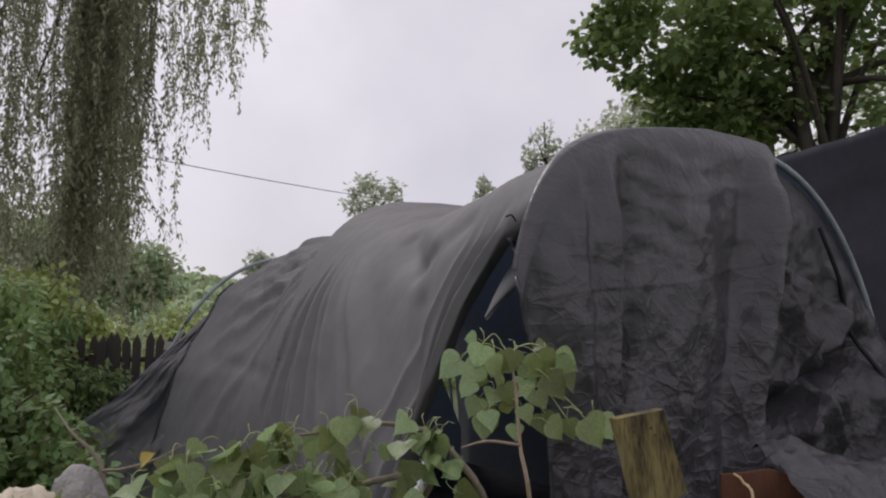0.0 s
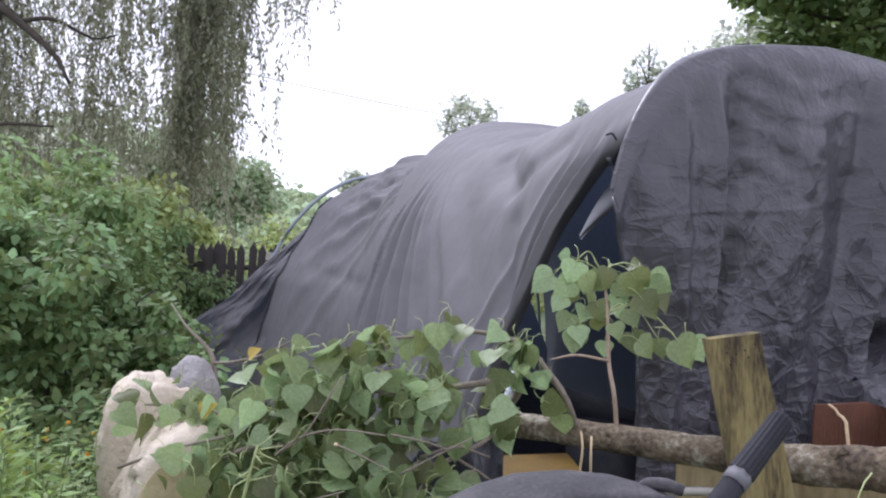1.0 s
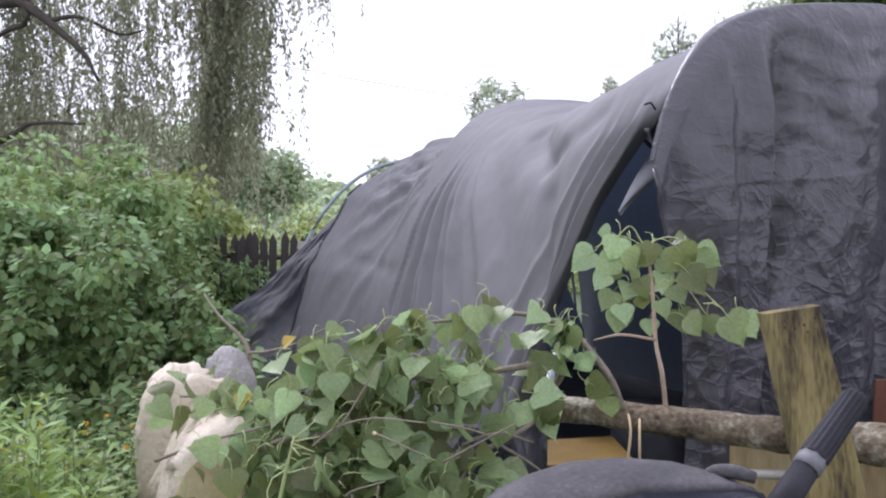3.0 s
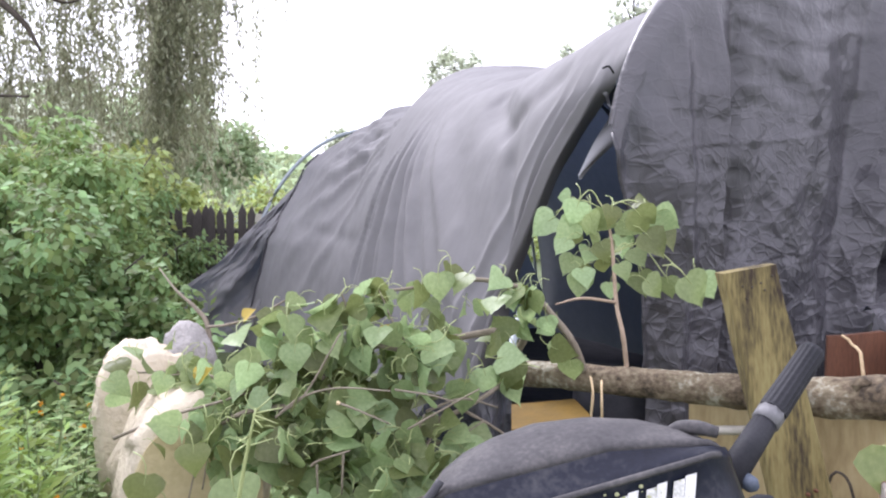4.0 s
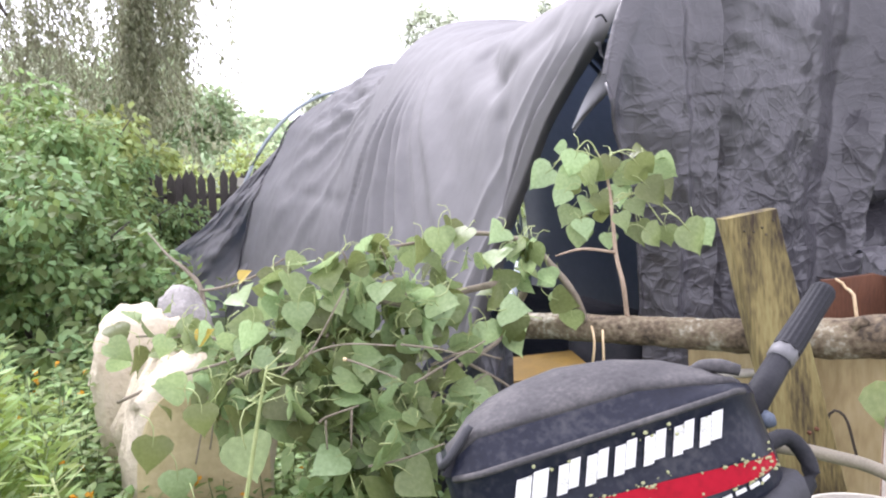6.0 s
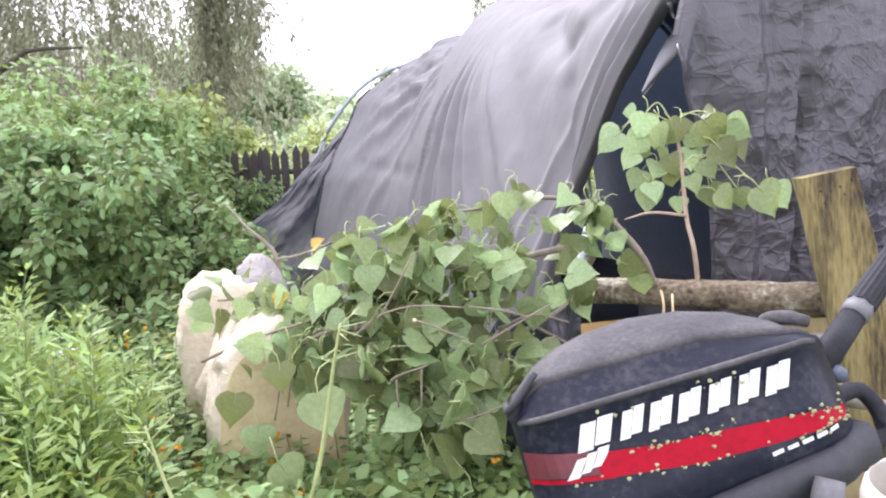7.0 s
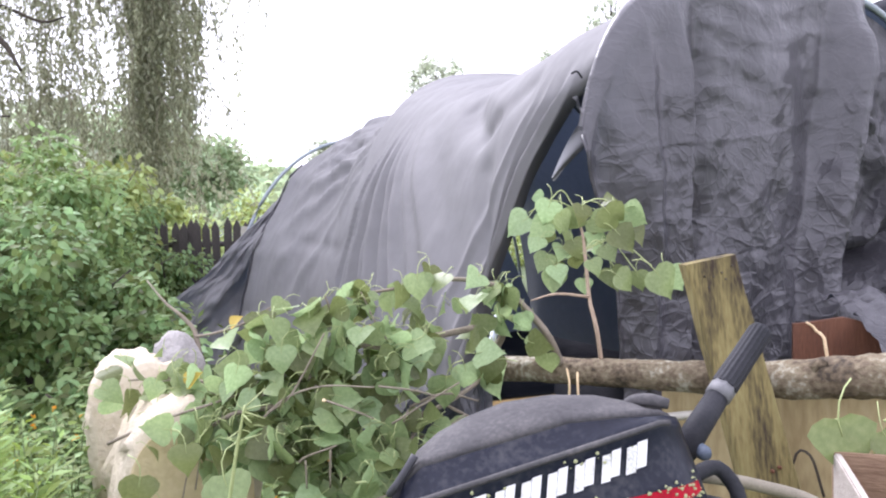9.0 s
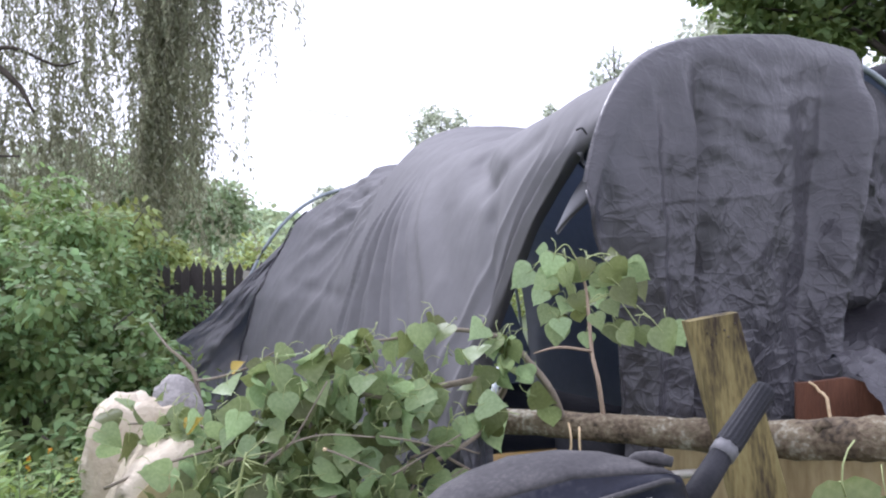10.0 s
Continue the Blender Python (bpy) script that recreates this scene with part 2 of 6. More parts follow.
def mesh_from(name, verts, faces, mat, smooth=True):
    me = bpy.data.meshes.new(name)
    me.from_pydata([tuple(v) for v in verts], [], [tuple(f) for f in faces])
    me.materials.append(mat)
    if smooth:
        me.polygons.foreach_set("use_smooth", [True] * len(me.polygons))
    me.update()
    return me


def part(name, me, parent, label=""):
    """Links a mesh, built in world coordinates, under a thing that stands at its own place."""
    ob = new(name, me)
    if parent is not None:
        ob.parent = parent
        ob.matrix_parent_inverse = parent.matrix_basis.inverted()
    return tagged(ob, label)


def tube_data(path, radii, sides=8, rough=0.0, seed=0):
    """Vertices and faces of a round rod along a path, with closed ends."""
    rng = np.random.default_rng(seed)
    pts = [Vector(p) for p in path]
    if not hasattr(radii, "__len__"):
        radii = [radii] * len(pts)
    verts, faces = [], []
    ref = Vector((0.13, 0.27, 0.95))
    for k, p in enumerate(pts):
        d = (pts[min(k + 1, len(pts) - 1)] - pts[max(k - 1, 0)]).normalized()
        r = ref if abs(d.dot(ref)) < 0.95 else Vector((1, 0, 0))
        a = d.cross(r).normalized()
        b = d.cross(a).normalized()
        for s in range(sides):
            w = 2 * math.pi * s / sides
            rr = radii[k] * (1 + rough * rng.uniform(-1, 1))
            verts.append(p + a * (math.cos(w) * rr) + b * (math.sin(w) * rr))
    for k in range(len(pts) - 1):
        for s in range(sides):
            t = (s + 1) % sides
            faces.append((k * sides + s, k * sides + t, (k + 1) * sides + t, (k + 1) * sides + s))
    faces.append(tuple(range(sides))[::-1])
    faces.append(tuple((len(pts) - 1) * sides + s for s in range(sides)))
    return verts, faces


def smooth_path(path, steps=5):
    """A Catmull-Rom curve through the points."""
    p = [Vector(q) for q in path]
    p = [p[0] * 2 - p[1]] + p + [p[-1] * 2 - p[-2]]
    out = []
    for k in range(1, len(p) - 2):
        for s in range(steps):
            t = s / steps
            a, b, c, d = p[k - 1], p[k], p[k + 1], p[k + 2]
            out.append(0.5 * ((2 * b) + (c - a) * t + (2 * a - 5 * b + 4 * c - d) * t * t + (3 * b - a - 3 * c + d) * t ** 3))
    out.append(p[-2])
    return out


def rod(name, path, radii, mat, parent, label="", sides=8, rough=0.0, seed=0, curve=0):
    if curve:
        count = len(path)
        path = smooth_path(path, curve)
        if hasattr(radii, "__len__"):
            radii = list(np.interp(np.linspace(0, count - 1, len(path)), range(count), radii))
    v, f = tube_data(path, radii, sides, rough, seed)
    return part(name, mesh_from(name, v, f, mat), parent, label)


def bevelled_box(name, size, mat, parent, m, bevel=0.006, label="", wobble=0.0, cuts=0, seed=0):
    """A block with rounded, slightly uneven edges; m places its middle."""
    bm = bmesh.new()
    bmesh.ops.create_cube(bm, size=1.0, matrix=Matrix.Diagonal((*size, 1)))
    if cuts:
        bmesh.ops.subdivide_edges(bm, edges=bm.edges, cuts=cuts, use_grid_fill=True)
    else:
        bmesh.ops.bevel(bm, geom=bm.edges, offset=bevel, segments=2, affect='EDGES')
    if wobble:
        for v in bm.verts:
            v.co += noise.noise_vector(v.co * 6 + Vector((seed, 0, 0))) * wobble
    bm.transform(m)
    me = bpy.data.meshes.new(name)
    bm.to_mesh(me)
    bm.free()
    me.materials.append(mat)
    return part(name, me, parent, label)


def grid_sheet(name, nu, nv, place, mat, parent=None, label="", thick=0.0):
    """A sheet from a function of two numbers from 0 to 1."""
    verts = [place(i / nu, j / nv) for j in range(nv + 1) for i in range(nu + 1)]
    faces = [(j * (nu + 1) + i, j * (nu + 1) + i + 1, (j + 1) * (nu + 1) + i + 1, (j + 1) * (nu + 1) + i) for j in range(nv) for i in range(nu)]
    ob = part(name, mesh_from(name, verts, faces, mat), parent, label)
    if thick:
        so = ob.modifiers.new("thickness", 'SOLIDIFY')
        so.thickness, so.offset = thick, 0
    return ob


def fbm(x, y, z=0.0, octaves=4):
    return noise.fractal(Vector((x, y, z)), 0.7, 2.1, octaves)


def scatter(name, places, ways, ups, sizes, mat, parent=None, label="", shape="oval", width=0.5):
    """Many small leaves as one mesh: at each place a leaf that points along its way."""
    if shape == "oval":
        tv = np.array([(0, 0, 0), (-0.5 * width, 0.35, 0.05), (0, 0.45, -0.03), (0.5 * width, 0.35, 0.05), (-0.32 * width, 0.75, 0.02), (0.32 * width, 0.75, 0.02), (0, 1.0, -0.10)])
        tf = np.array([(0, 2, 1), (0, 3, 2), (1, 2, 4), (2, 3, 5), (2, 6, 4), (2, 5, 6)])
    else:
        tv = np.array([(0, 0, 0), (-0.5 * width, 0.45, 0.04), (0.5 * width, 0.45, -0.04), (0, 1, -0.05)])
        tf = np.array([(0, 2, 1), (1, 2, 3)])
    P, Y, U, S = (np.asarray(a, float) for a in (places, ways, ups, sizes))
    Y = Y / np.linalg.norm(Y, axis=1, keepdims=True)
    X = np.cross(Y, U)
    X /= np.linalg.norm(X, axis=1, keepdims=True) + 1e-9
    Z = np.cross(X, Y)
    V = P[:, None] + S[:, None, None] * (tv[None, :, 0:1] * X[:, None] + tv[None, :, 1:2] * Y[:, None] + tv[None, :, 2:3] * Z[:, None])
    n, k = len(P), len(tv)
    F = (tf[None] + (np.arange(n) * k)[:, None, None]).reshape(-1, 3)
    me = bpy.data.meshes.new(name)
    me.vertices.add(n * k)
    me.vertices.foreach_set("co", V.astype(np.float32).ravel())
    me.loops.add(F.size)
    me.loops.foreach_set("vertex_index", F.astype(np.int32).ravel())
    me.polygons.add(len(F))
    me.polygons.foreach_set("loop_start", np.arange(0, F.size, 3, dtype=np.int32))
    me.materials.append(mat)
    me.update(calc_edges=True)
    return part(name, me, parent, label)


def unit(rng, n):
    v = rng.normal(size=(n, 3))
    return v / np.linalg.norm(v, axis=1, keepdims=True)


def crown_leaves(rng, n, centre, radii, clumps=40, clump=0.3, shell=0.55):
    """Places and ways of leaves in uneven clumps spread through a crown."""
    c = unit(rng, clumps) * (shell + (1 - shell) * rng.random((clumps, 1)) ** 0.5)
    c = c * np.array(radii) * rng.uniform(0.7, 1.1, (clumps, 1)) + np.array(centre)
    k = rng.integers(0, clumps, n)
    d = unit(rng, n) * rng.random((n, 1)) ** 0.4
    p = c[k] + d * clump * rng.uniform(0.5, 1.3, (clumps, 1))[k] * np.array([1, 1, 0.75])
    way = d + 0.6 * unit(rng, n) + np.array([0, 0, -0.35])
    return p, way, unit(rng, n) * 0.7 + np.array([0, 0, 1.0])


# ---- ground and distance ----
def ground_height(x, y):
    far = max(0.0, math.hypot(x, y) - 12)
    return 0.05 * fbm(x * 0.6, y * 0.6) * min(1, 12 / (1 + far)) - 0.02 + min(far, 60) * 0.012 * fbm(x * 0.03, y * 0.03, 4.0)


rings = [0.0] + [0.35 * 1.145 ** k for k in range(60)]
gv, gf = [(0, 0, ground_height(0, 0))], []
for r in rings[1:]:
    for k in range(72):
        w = 2 * math.pi * k / 72
        x, y = r * math.cos(w), r * math.sin(w)
        gv.append((x, y, ground_height(x, y)))
for k in range(72):
    gf.append((0, 1 + k, 1 + (k + 1) % 72))
for j in range(len(rings) - 2):
    for k in range(72):
        a0, a1 = 1 + j * 72 + k, 1 + j * 72 + (k + 1) % 72
        gf.append((a0, a0 + 72, a1 + 72, a1))
tagged(part("ground", mesh_from("ground", gv, gf, SOIL), None), "weedy green and brown earth of the yard", "ground", kind="structure")


def hill_line(x):
    return 9.0 + 3.0 * fbm(x * 0.012, 0.3) + 6.5 * math.exp(-((x + 95) / 45) ** 2) + 4 * math.exp(-((x - 90) / 60) ** 2)


hv, hf = [], []
for j in range(13):
    t = j / 12
    for i in range(61):
        x = -240 + 480 * i / 60
        hv.append((x, 85 + 60 * t, -1 + hill_line(x) * math.sin(t * math.pi * 0.5)))
for j in range(12):
    for i in range(60):
        hf.append((j * 61 + i, j * 61 + i + 1, (j + 1) * 61 + i + 1, (j + 1) * 61 + i))
tagged(part("wooded_hill", mesh_from("wooded_hill", hv, hf, SOIL), None), "low hill covered in green woods paled for haze", "hill", kind="structure")
rng = np.random.default_rng(11)
n = 26000
hx, ht = rng.uniform(-170, 110, n), rng.random(n) ** 0.7
bump_x = np.array([1.6 * abs(fbm(x * 0.15, t * 9, 1.0)) for x, t in zip(hx, ht)])
hz = np.array([hill_line(x) for x in hx]) * np.sin(ht * math.pi / 2) - 1 + bump_x * 1.8 * rng.random(n)
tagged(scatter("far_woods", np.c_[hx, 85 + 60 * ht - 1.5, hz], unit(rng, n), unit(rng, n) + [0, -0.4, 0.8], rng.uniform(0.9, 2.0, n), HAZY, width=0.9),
       "green woods on the hillside, leaves paled for haze", "woods", kind="stuff")


# ---- trees ----
def tree(name, label, base, height, trunk, limbs, crowns, leaves, size, mat, seed, bark=DARK_BARK, clump=0.45, clumps=30, width=0.8, lean=(0, 0)):
    """A tapered trunk, limbs that reach each crown lobe, and leaves in clumps with gaps between."""
    r = np.random.default_rng(seed)
    root = thing(name, label, "tree", at=base)
    b = Vector(base)
    top = b + Vector((lean[0], lean[1], height))
    path = [b.lerp(top, k / 6) + Vector((r.normal() * trunk * 0.5, r.normal() * trunk * 0.5, 0)) * (k > 0) for k in range(7)]
    rod("trunk", path, [trunk * (1.25 - 0.95 * k / 6) for k in range(7)], bark, root, sides=10, rough=0.06, seed=seed, curve=3)
    for k, (centre, radii) in enumerate(crowns):
        c = Vector(centre)
        for m in range(limbs):
            a = path[3 + (m % 3)]
            e = c + Vector((r.normal() * radii[0], r.normal() * radii[1], r.normal() * radii[2])) * 0.45
            mid = a.lerp(e, 0.5) + Vector((0, 0, 0.12 * (e - a).length))
            rod("limb", [a, mid, e], [trunk * 0.34, trunk * 0.2, trunk * 0.06], bark, root, sides=6, curve=4)
        share = int(leaves / len(crowns))
        p, w, u = crown_leaves(r, share, centre, radii, clumps, clump)
        scatter("crown", p, w, u, r.uniform(0.7, 1.3, share) * size, mat, root, width=width)
    return root


# big maple beside the screen
tree("maple_tree", "large green maple with a dark forked trunk", (5.35, 10.7, 0), 7.5, 0.19, 5,
     [((5.2, 11.2, 5.9), (1.9, 1.6, 1.2)), ((3.0, 10.4, 5.6), (1.15, 1.2, 0.85)), ((3.9, 10.9, 4.75), (1.0, 0.9, 0.6)), ((7.4, 10.3, 4.8), (2.0, 1.8, 1.7)), ((5.5, 10.6, 7.4), (2.8, 2.4, 1.5))],
     15000, 0.115, MAPLE, 21, clump=0.44, clumps=42, width=1.0)
rod("limb", [(5.1, 10.6, 3.2), (4.85, 10.5, 4.4), (4.7, 10.4, 5.6), (4.2, 10.3, 6.6)], [0.11, 0.09, 0.07, 0.04], DARK_BARK, bpy.data.objects["maple_tree"], sides=8, curve=4)
tree("maple_tree", "green maple further back, foliage lightened for haze", (7.2, 17, 0), 8, 0.16, 4,
     [((4.7, 17, 6.2), (1.3, 1.3, 1.0)), ((8.2, 17, 6.5), (2.5, 2.2, 2.0)), ((10.5, 16, 5.5), (2.5, 2.2, 2.2))], 9000, 0.14, HAZE_PALED, 22, clump=0.55, clumps=40)
tree("poplar_tree", "slim upright poplar, green paled for haze", (3.6, 30, 0), 10.0, 0.10, 9,
     [((3.1, 30, 8.75), (0.36, 0.4, 1.25)), ((3.85, 30, 8.95), (0.32, 0.35, 1.3)), ((4.55, 30, 8.2), (0.45, 0.5, 1.0))], 800, 0.18, HAZE_PALED, 23, clump=0.26, clumps=26)
tree("poplar_tree", "rounded poplar, green paled for haze", (6.0, 31, 0), 9.8, 0.12, 6, [((5.5, 31, 9.5), (0.55, 0.6, 0.95)), ((6.7, 31, 9.6), (0.95, 0.8, 0.9)), ((8.2, 31, 10.0), (1.0, 0.8, 1.1))], 1000, 0.17, HAZE_PALED, 24, clump=0.36, clumps=26)
tree("round_tree", "small round-topped tree above the shelter", (-3.4, 30, 0), 6.9, 0.1, 9, [((-3.4, 30, 6.75), (1.3, 1.1, 0.95))], 1200, 0.17, HAZE_PALED, 25, clump=0.30, clumps=60)
tree("thin_tree", "thin sparse treetop above the shelter", (1.1, 30, 0), 7.6, 0.05, 4, [((1.1, 30, 7.2), (0.3, 0.3, 0.55))], 110, 0.22, HAZE_PALED, 26, clump=0.2, clumps=10)
tree("small_tree", "small treetop behind the shelter, paled for haze", (-7.8, 30, 0), 4.2, 0.08, 4, [((-7.8, 30, 4.0), (0.75, 0.7, 0.5))], 600, 0.24, HAZE_PALED, 27, clump=0.25, clumps=18)
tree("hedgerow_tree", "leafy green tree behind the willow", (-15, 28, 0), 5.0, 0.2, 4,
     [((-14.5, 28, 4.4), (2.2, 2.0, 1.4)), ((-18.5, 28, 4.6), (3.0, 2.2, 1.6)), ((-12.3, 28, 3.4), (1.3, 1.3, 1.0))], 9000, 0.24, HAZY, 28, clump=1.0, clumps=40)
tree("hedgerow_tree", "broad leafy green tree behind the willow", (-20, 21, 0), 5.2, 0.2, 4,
     [((-18, 21, 3.8), (2.4, 2.0, 1.6)), ((-14.5, 20, 3.0), (2.0, 1.8, 1.3)), ((-22, 20, 4.2), (2.8, 2.0, 1.8))], 11000, 0.2, HAZE_PALED, 29, clump=1.0, clumps=40)

# meadow shrubs, yellow-green, beyond the fence
rng = np.random.default_rng(31)
for k, (x, y, w, h, count, mat) in enumerate([(-6.5, 15, 2.2, 1.1, 5200, MEADOW), (-10, 16, 2.4, 1.3, 5000, MEADOW), (-4.0, 17, 2.0, 0.95, 3200, MEADOW), (-1, 19, 2.6, 1.0, 2600, MEADOW), (-14, 15, 2.4, 1.4, 4200, MEADOW)]):
    shrub = thing("meadow_shrub", "yellow-green meadow shrub beyond the fence", "shrub", "meadow shrubs", at=(x, y, 0))
    rod("stem", [(x, y, -0.05), (x + 0.1, y, h * 0.6), (x, y, h)], [0.05, 0.035, 0.015], DARK_BARK, shrub)
    p, way, up = crown_leaves(rng, count, (x, y, h * 0.75), (w, 1.3, h * 0.85), 40, 0.45, 0.3)
    p[:, 2] = np.abs(p[:, 2])
    scatter("crown", p, way, up, rng.uniform(0.09, 0.17, count), mat, shrub, width=0.6)

# willow with hanging strands
rng = np.random.default_rng(41)
willow = thing("willow_tree", "weeping willow with long hanging strands", "tree", at=(-12.6, 12.6, 0))
rod("trunk", [(-12.6, 12.6, -0.1), (-12.4, 12.5, 2.0), (-12.0, 12.4, 4.2), (-11.2, 12.2, 6.4)], [0.42, 0.33, 0.26, 0.18], DARK_BARK, willow, sides=12, rough=0.05, curve=4)
WILLOW_LIMBS = [([(-12.1, 12.4, 3.9), (-10.2, 11.4, 5.0), (-8.84, 10.6, 4.88), (-8.5, 10.5, 4.80), (-8.09, 10.5, 4.53), (-7.48, 10.5, 4.04), (-7.2, 10.5, 3.6)], 0.15, 0.02),
                ([(-8.5, 10.5, 4.8), (-8.42, 10.45, 4.5), (-8.81, 10.4, 4.32), (-9.2, 10.4, 3.9)], 0.06, 0.02),
                ([(-8.5, 10.5, 4.8), (-8.35, 10.5, 5.2), (-8.0, 10.6, 5.6)], 0.07, 0.03),
                ([(-8.09, 10.5, 4.53), (-7.6, 10.6, 4.6), (-7.0, 10.7, 4.35), (-6.6, 10.7, 4.4)], 0.04, 0.012),
                ([(-12.2, 12.4, 3.0), (-10.2, 11.2, 2.6), (-8.71, 10.5, 2.77), (-8.33, 10.5, 2.96), (-7.41, 10.5, 2.95)], 0.09, 0.015),
                ([(-11.8, 12.4, 4.6), (-8.6, 12.0, 6.9), (-6.6, 11.8, 7.9), (-4.4, 11.6, 8.3)], 0.15, 0.035),
                ([(-11.2, 12.2, 6.4), (-8.0, 11.7, 8.0), (-6.0, 11.0, 8.9), (-3.6, 10.9, 8.9)], 0.15, 0.035),
                ([(-6.3, 11.2, 8.6), (-6.1, 11.2, 6.9), (-6.15, 11.1, 5.9), (-6.35, 11.1, 5.2)], 0.05, 0.012)]
for limb, r0, r1 in WILLOW_LIMBS:
    rod("limb", limb, list(np.linspace(r0, r1, len(limb))), DARK_BARK, willow, sides=8, curve=5)
# bundles of strands: middle, reach to the sides, lowest end, top, strands, leaves a metre
BUNDLES = [(-5.85, 0.13, 1.8, 8.0, 36, 56), (-5.55, 0.13, 1.6, 8.2, 70, 66), (-5.22, 0.11, 2.2, 8.2, 14, 50), (-4.95, 0.10, 2.7, 8.3, 12, 48), (-4.68, 0.08, 2.75, 8.3, 9, 48),
           (-4.42, 0.08, 3.3, 8.4, 5, 36), (-4.05, 0.12, 4.2, 8.6, 11, 44), (-3.72, 0.12, 4.9, 8.7, 10, 44), (-3.35, 0.10, 5.4, 8.8, 7, 40), (-3.1, 0.06, 5.6, 8.8, 4, 40),
           (-6.25, 0.14, 2.4, 7.9, 9, 38), (-6.6, 0.12, 2.6, 7.8, 7, 36), (-7.05, 0.16, 1.7, 7.6, 26, 44), (-7.45, 0.12, 2.1, 7.4, 12, 40), (-7.85, 0.18, 2.3, 7.2, 14, 40),
           (-8.6, 0.28, 1.9, 7.0, 32, 42), (-9.4, 0.30, 1.7, 6.8, 44, 44), (-10.4, 0.45, 1.6, 6.8, 70, 44), (-11.8, 0.6, 1.6, 6.8, 50, 38), (-6.3, 0.9, 1.3, 3.4, 60, 34), (-8.8, 0.9, 1.3, 3.6, 60, 34)]
strands, leaves_p, leaves_d = [], [], []
for middle, reach, low, high, count, per in BUNDLES:
    drift = rng.normal() * 0.18
    for _ in range(count):
        x, y = middle + rng.normal() * reach, 11.4 + rng.normal() * 0.45
        z0, z1 = high + rng.normal() * 0.4, low + abs(rng.normal()) * 0.22 * (high - low)
        ts = np.linspace(0, 1, 10)
        sway, phase = rng.uniform(0.03, 0.11), rng.uniform(0, 6)
        fan = (x - middle) * 0.8
        line = np.c_[x + (drift + fan) * (ts - 0.5) ** 2 * np.sign(ts - 0.5) + sway * np.sin(phase + ts * 7), y + sway * np.cos(phase + ts * 6), z0 + (z1 - z0) * ts]
        strands.append(line)
        k = int(1.5 * per * (z0 - z1))
        t = rng.random(k)
        thick = 0.5 + 0.5 * np.sin(t * (z0 - z1) * rng.uniform(3.5, 6.0) + rng.uniform(0, 6))
        t = t[rng.random(k) < 0.35 + 0.65 * thick]
        k = len(t)
        p = np.c_[[np.interp(t, ts, line[:, m]) for m in range(3)]].T
        leaves_p.append(p + rng.normal(size=(k, 3)) * [0.03, 0.04, 0.03])
        leaves_d.append(np.c_[rng.normal(size=k) * 0.5, rng.normal(size=k) * 0.5, -0.5 - rng.random(k)])
sv, sf = [], []
for line in strands:
    v, f = tube_data(line, list(np.linspace(0.006, 0.002, len(line))), 3)
    sf += [tuple(i + len(sv) for i in q) for q in f]
    sv += v
tagged(part("strand", mesh_from("strand", sv, sf, TWIG), willow), kind="stuff")
leaves_p, leaves_d = np.concatenate(leaves_p), np.concatenate(leaves_d)
scatter("leaves", leaves_p, leaves_d, unit(rng, len(leaves_p)), rng.uniform(0.06, 0.13, len(leaves_p)), WILLOW, willow, shape="slim", width=0.32)

# overhead cable
cable_path = [Vector((-16, 13.5, 6.1)).lerp(Vector((9, 41, 6.9)), t) - Vector((0, 0, 0.9 * 4 * t * (1 - t) - 0.75)) for t in np.linspace(0, 1, 21)]
tagged(rod("overhead_cable", cable_path, 0.014, DARK_BARK, None, sides=5), "thin dark overhead cable strung across the sky", "cable", kind="structure")

# picket fence in the distance
fence = thing("picket_fence", "dark weathered picket fence behind the shelter", "fence", at=(-4, 9.35, 0))
fv = [(-0.05, -0.01, 0), (0.05, -0.01, 0), (0.05, -0.01, 1.28), (0, -0.01, 1.38), (-0.05, -0.01, 1.28)]
fv = fv + [(x, 0.012, z) for x, _, z in fv]
ff = [(0, 1, 2, 3, 4), (9, 8, 7, 6, 5)] + [(k, k + 5, (k + 1) % 5 + 5, (k + 1) % 5) for k in range(5)]
picket = mesh_from("picket", fv, ff, PICKET, smooth=False)
for k in range(34):
    ob = new("picket", picket)
    ob.parent = fence
    ob.location = (-2.4 + 0.117 * k, 0.02 * math.sin(k * 3.1), -0.02 + 0.03 * math.sin(k * 1.7))
    ob.rotation_euler = (0, 0.03 * math.sin(k * 5.3), 0)
for z in (0.35, 1.05):
    rod("rail", [(-6.5, 9.40, z), (-2.3, 9.40, z)], 0.035, PICKET, fence, sides=4)
sheet = thing("white_signboard", "small white signboard nailed to the picket fence", "signboard", at=(-3.43, 9.32, 1.2))
bevelled_box("face", (0.14, 0.02, 0.11), WHITEPLASTIC, sheet, pose(-3.43, 9.325, 1.21, 0, 8, 0))

# ---- shelter of hoops and tarpaulins ----
A0, AX, BX = Vector((0.20, 3.20, 0)), Vector((-0.55, 0.835, 0)), Vector((0.835, 0.55, 0))
HOOPS = [(0.0, 2.37), (2.65, 2.42), (4.65, 2.36), (5.85, 2.25)]
SPAN = 2.9
OUT, UP = -AX, Vector((0, 0, 1))


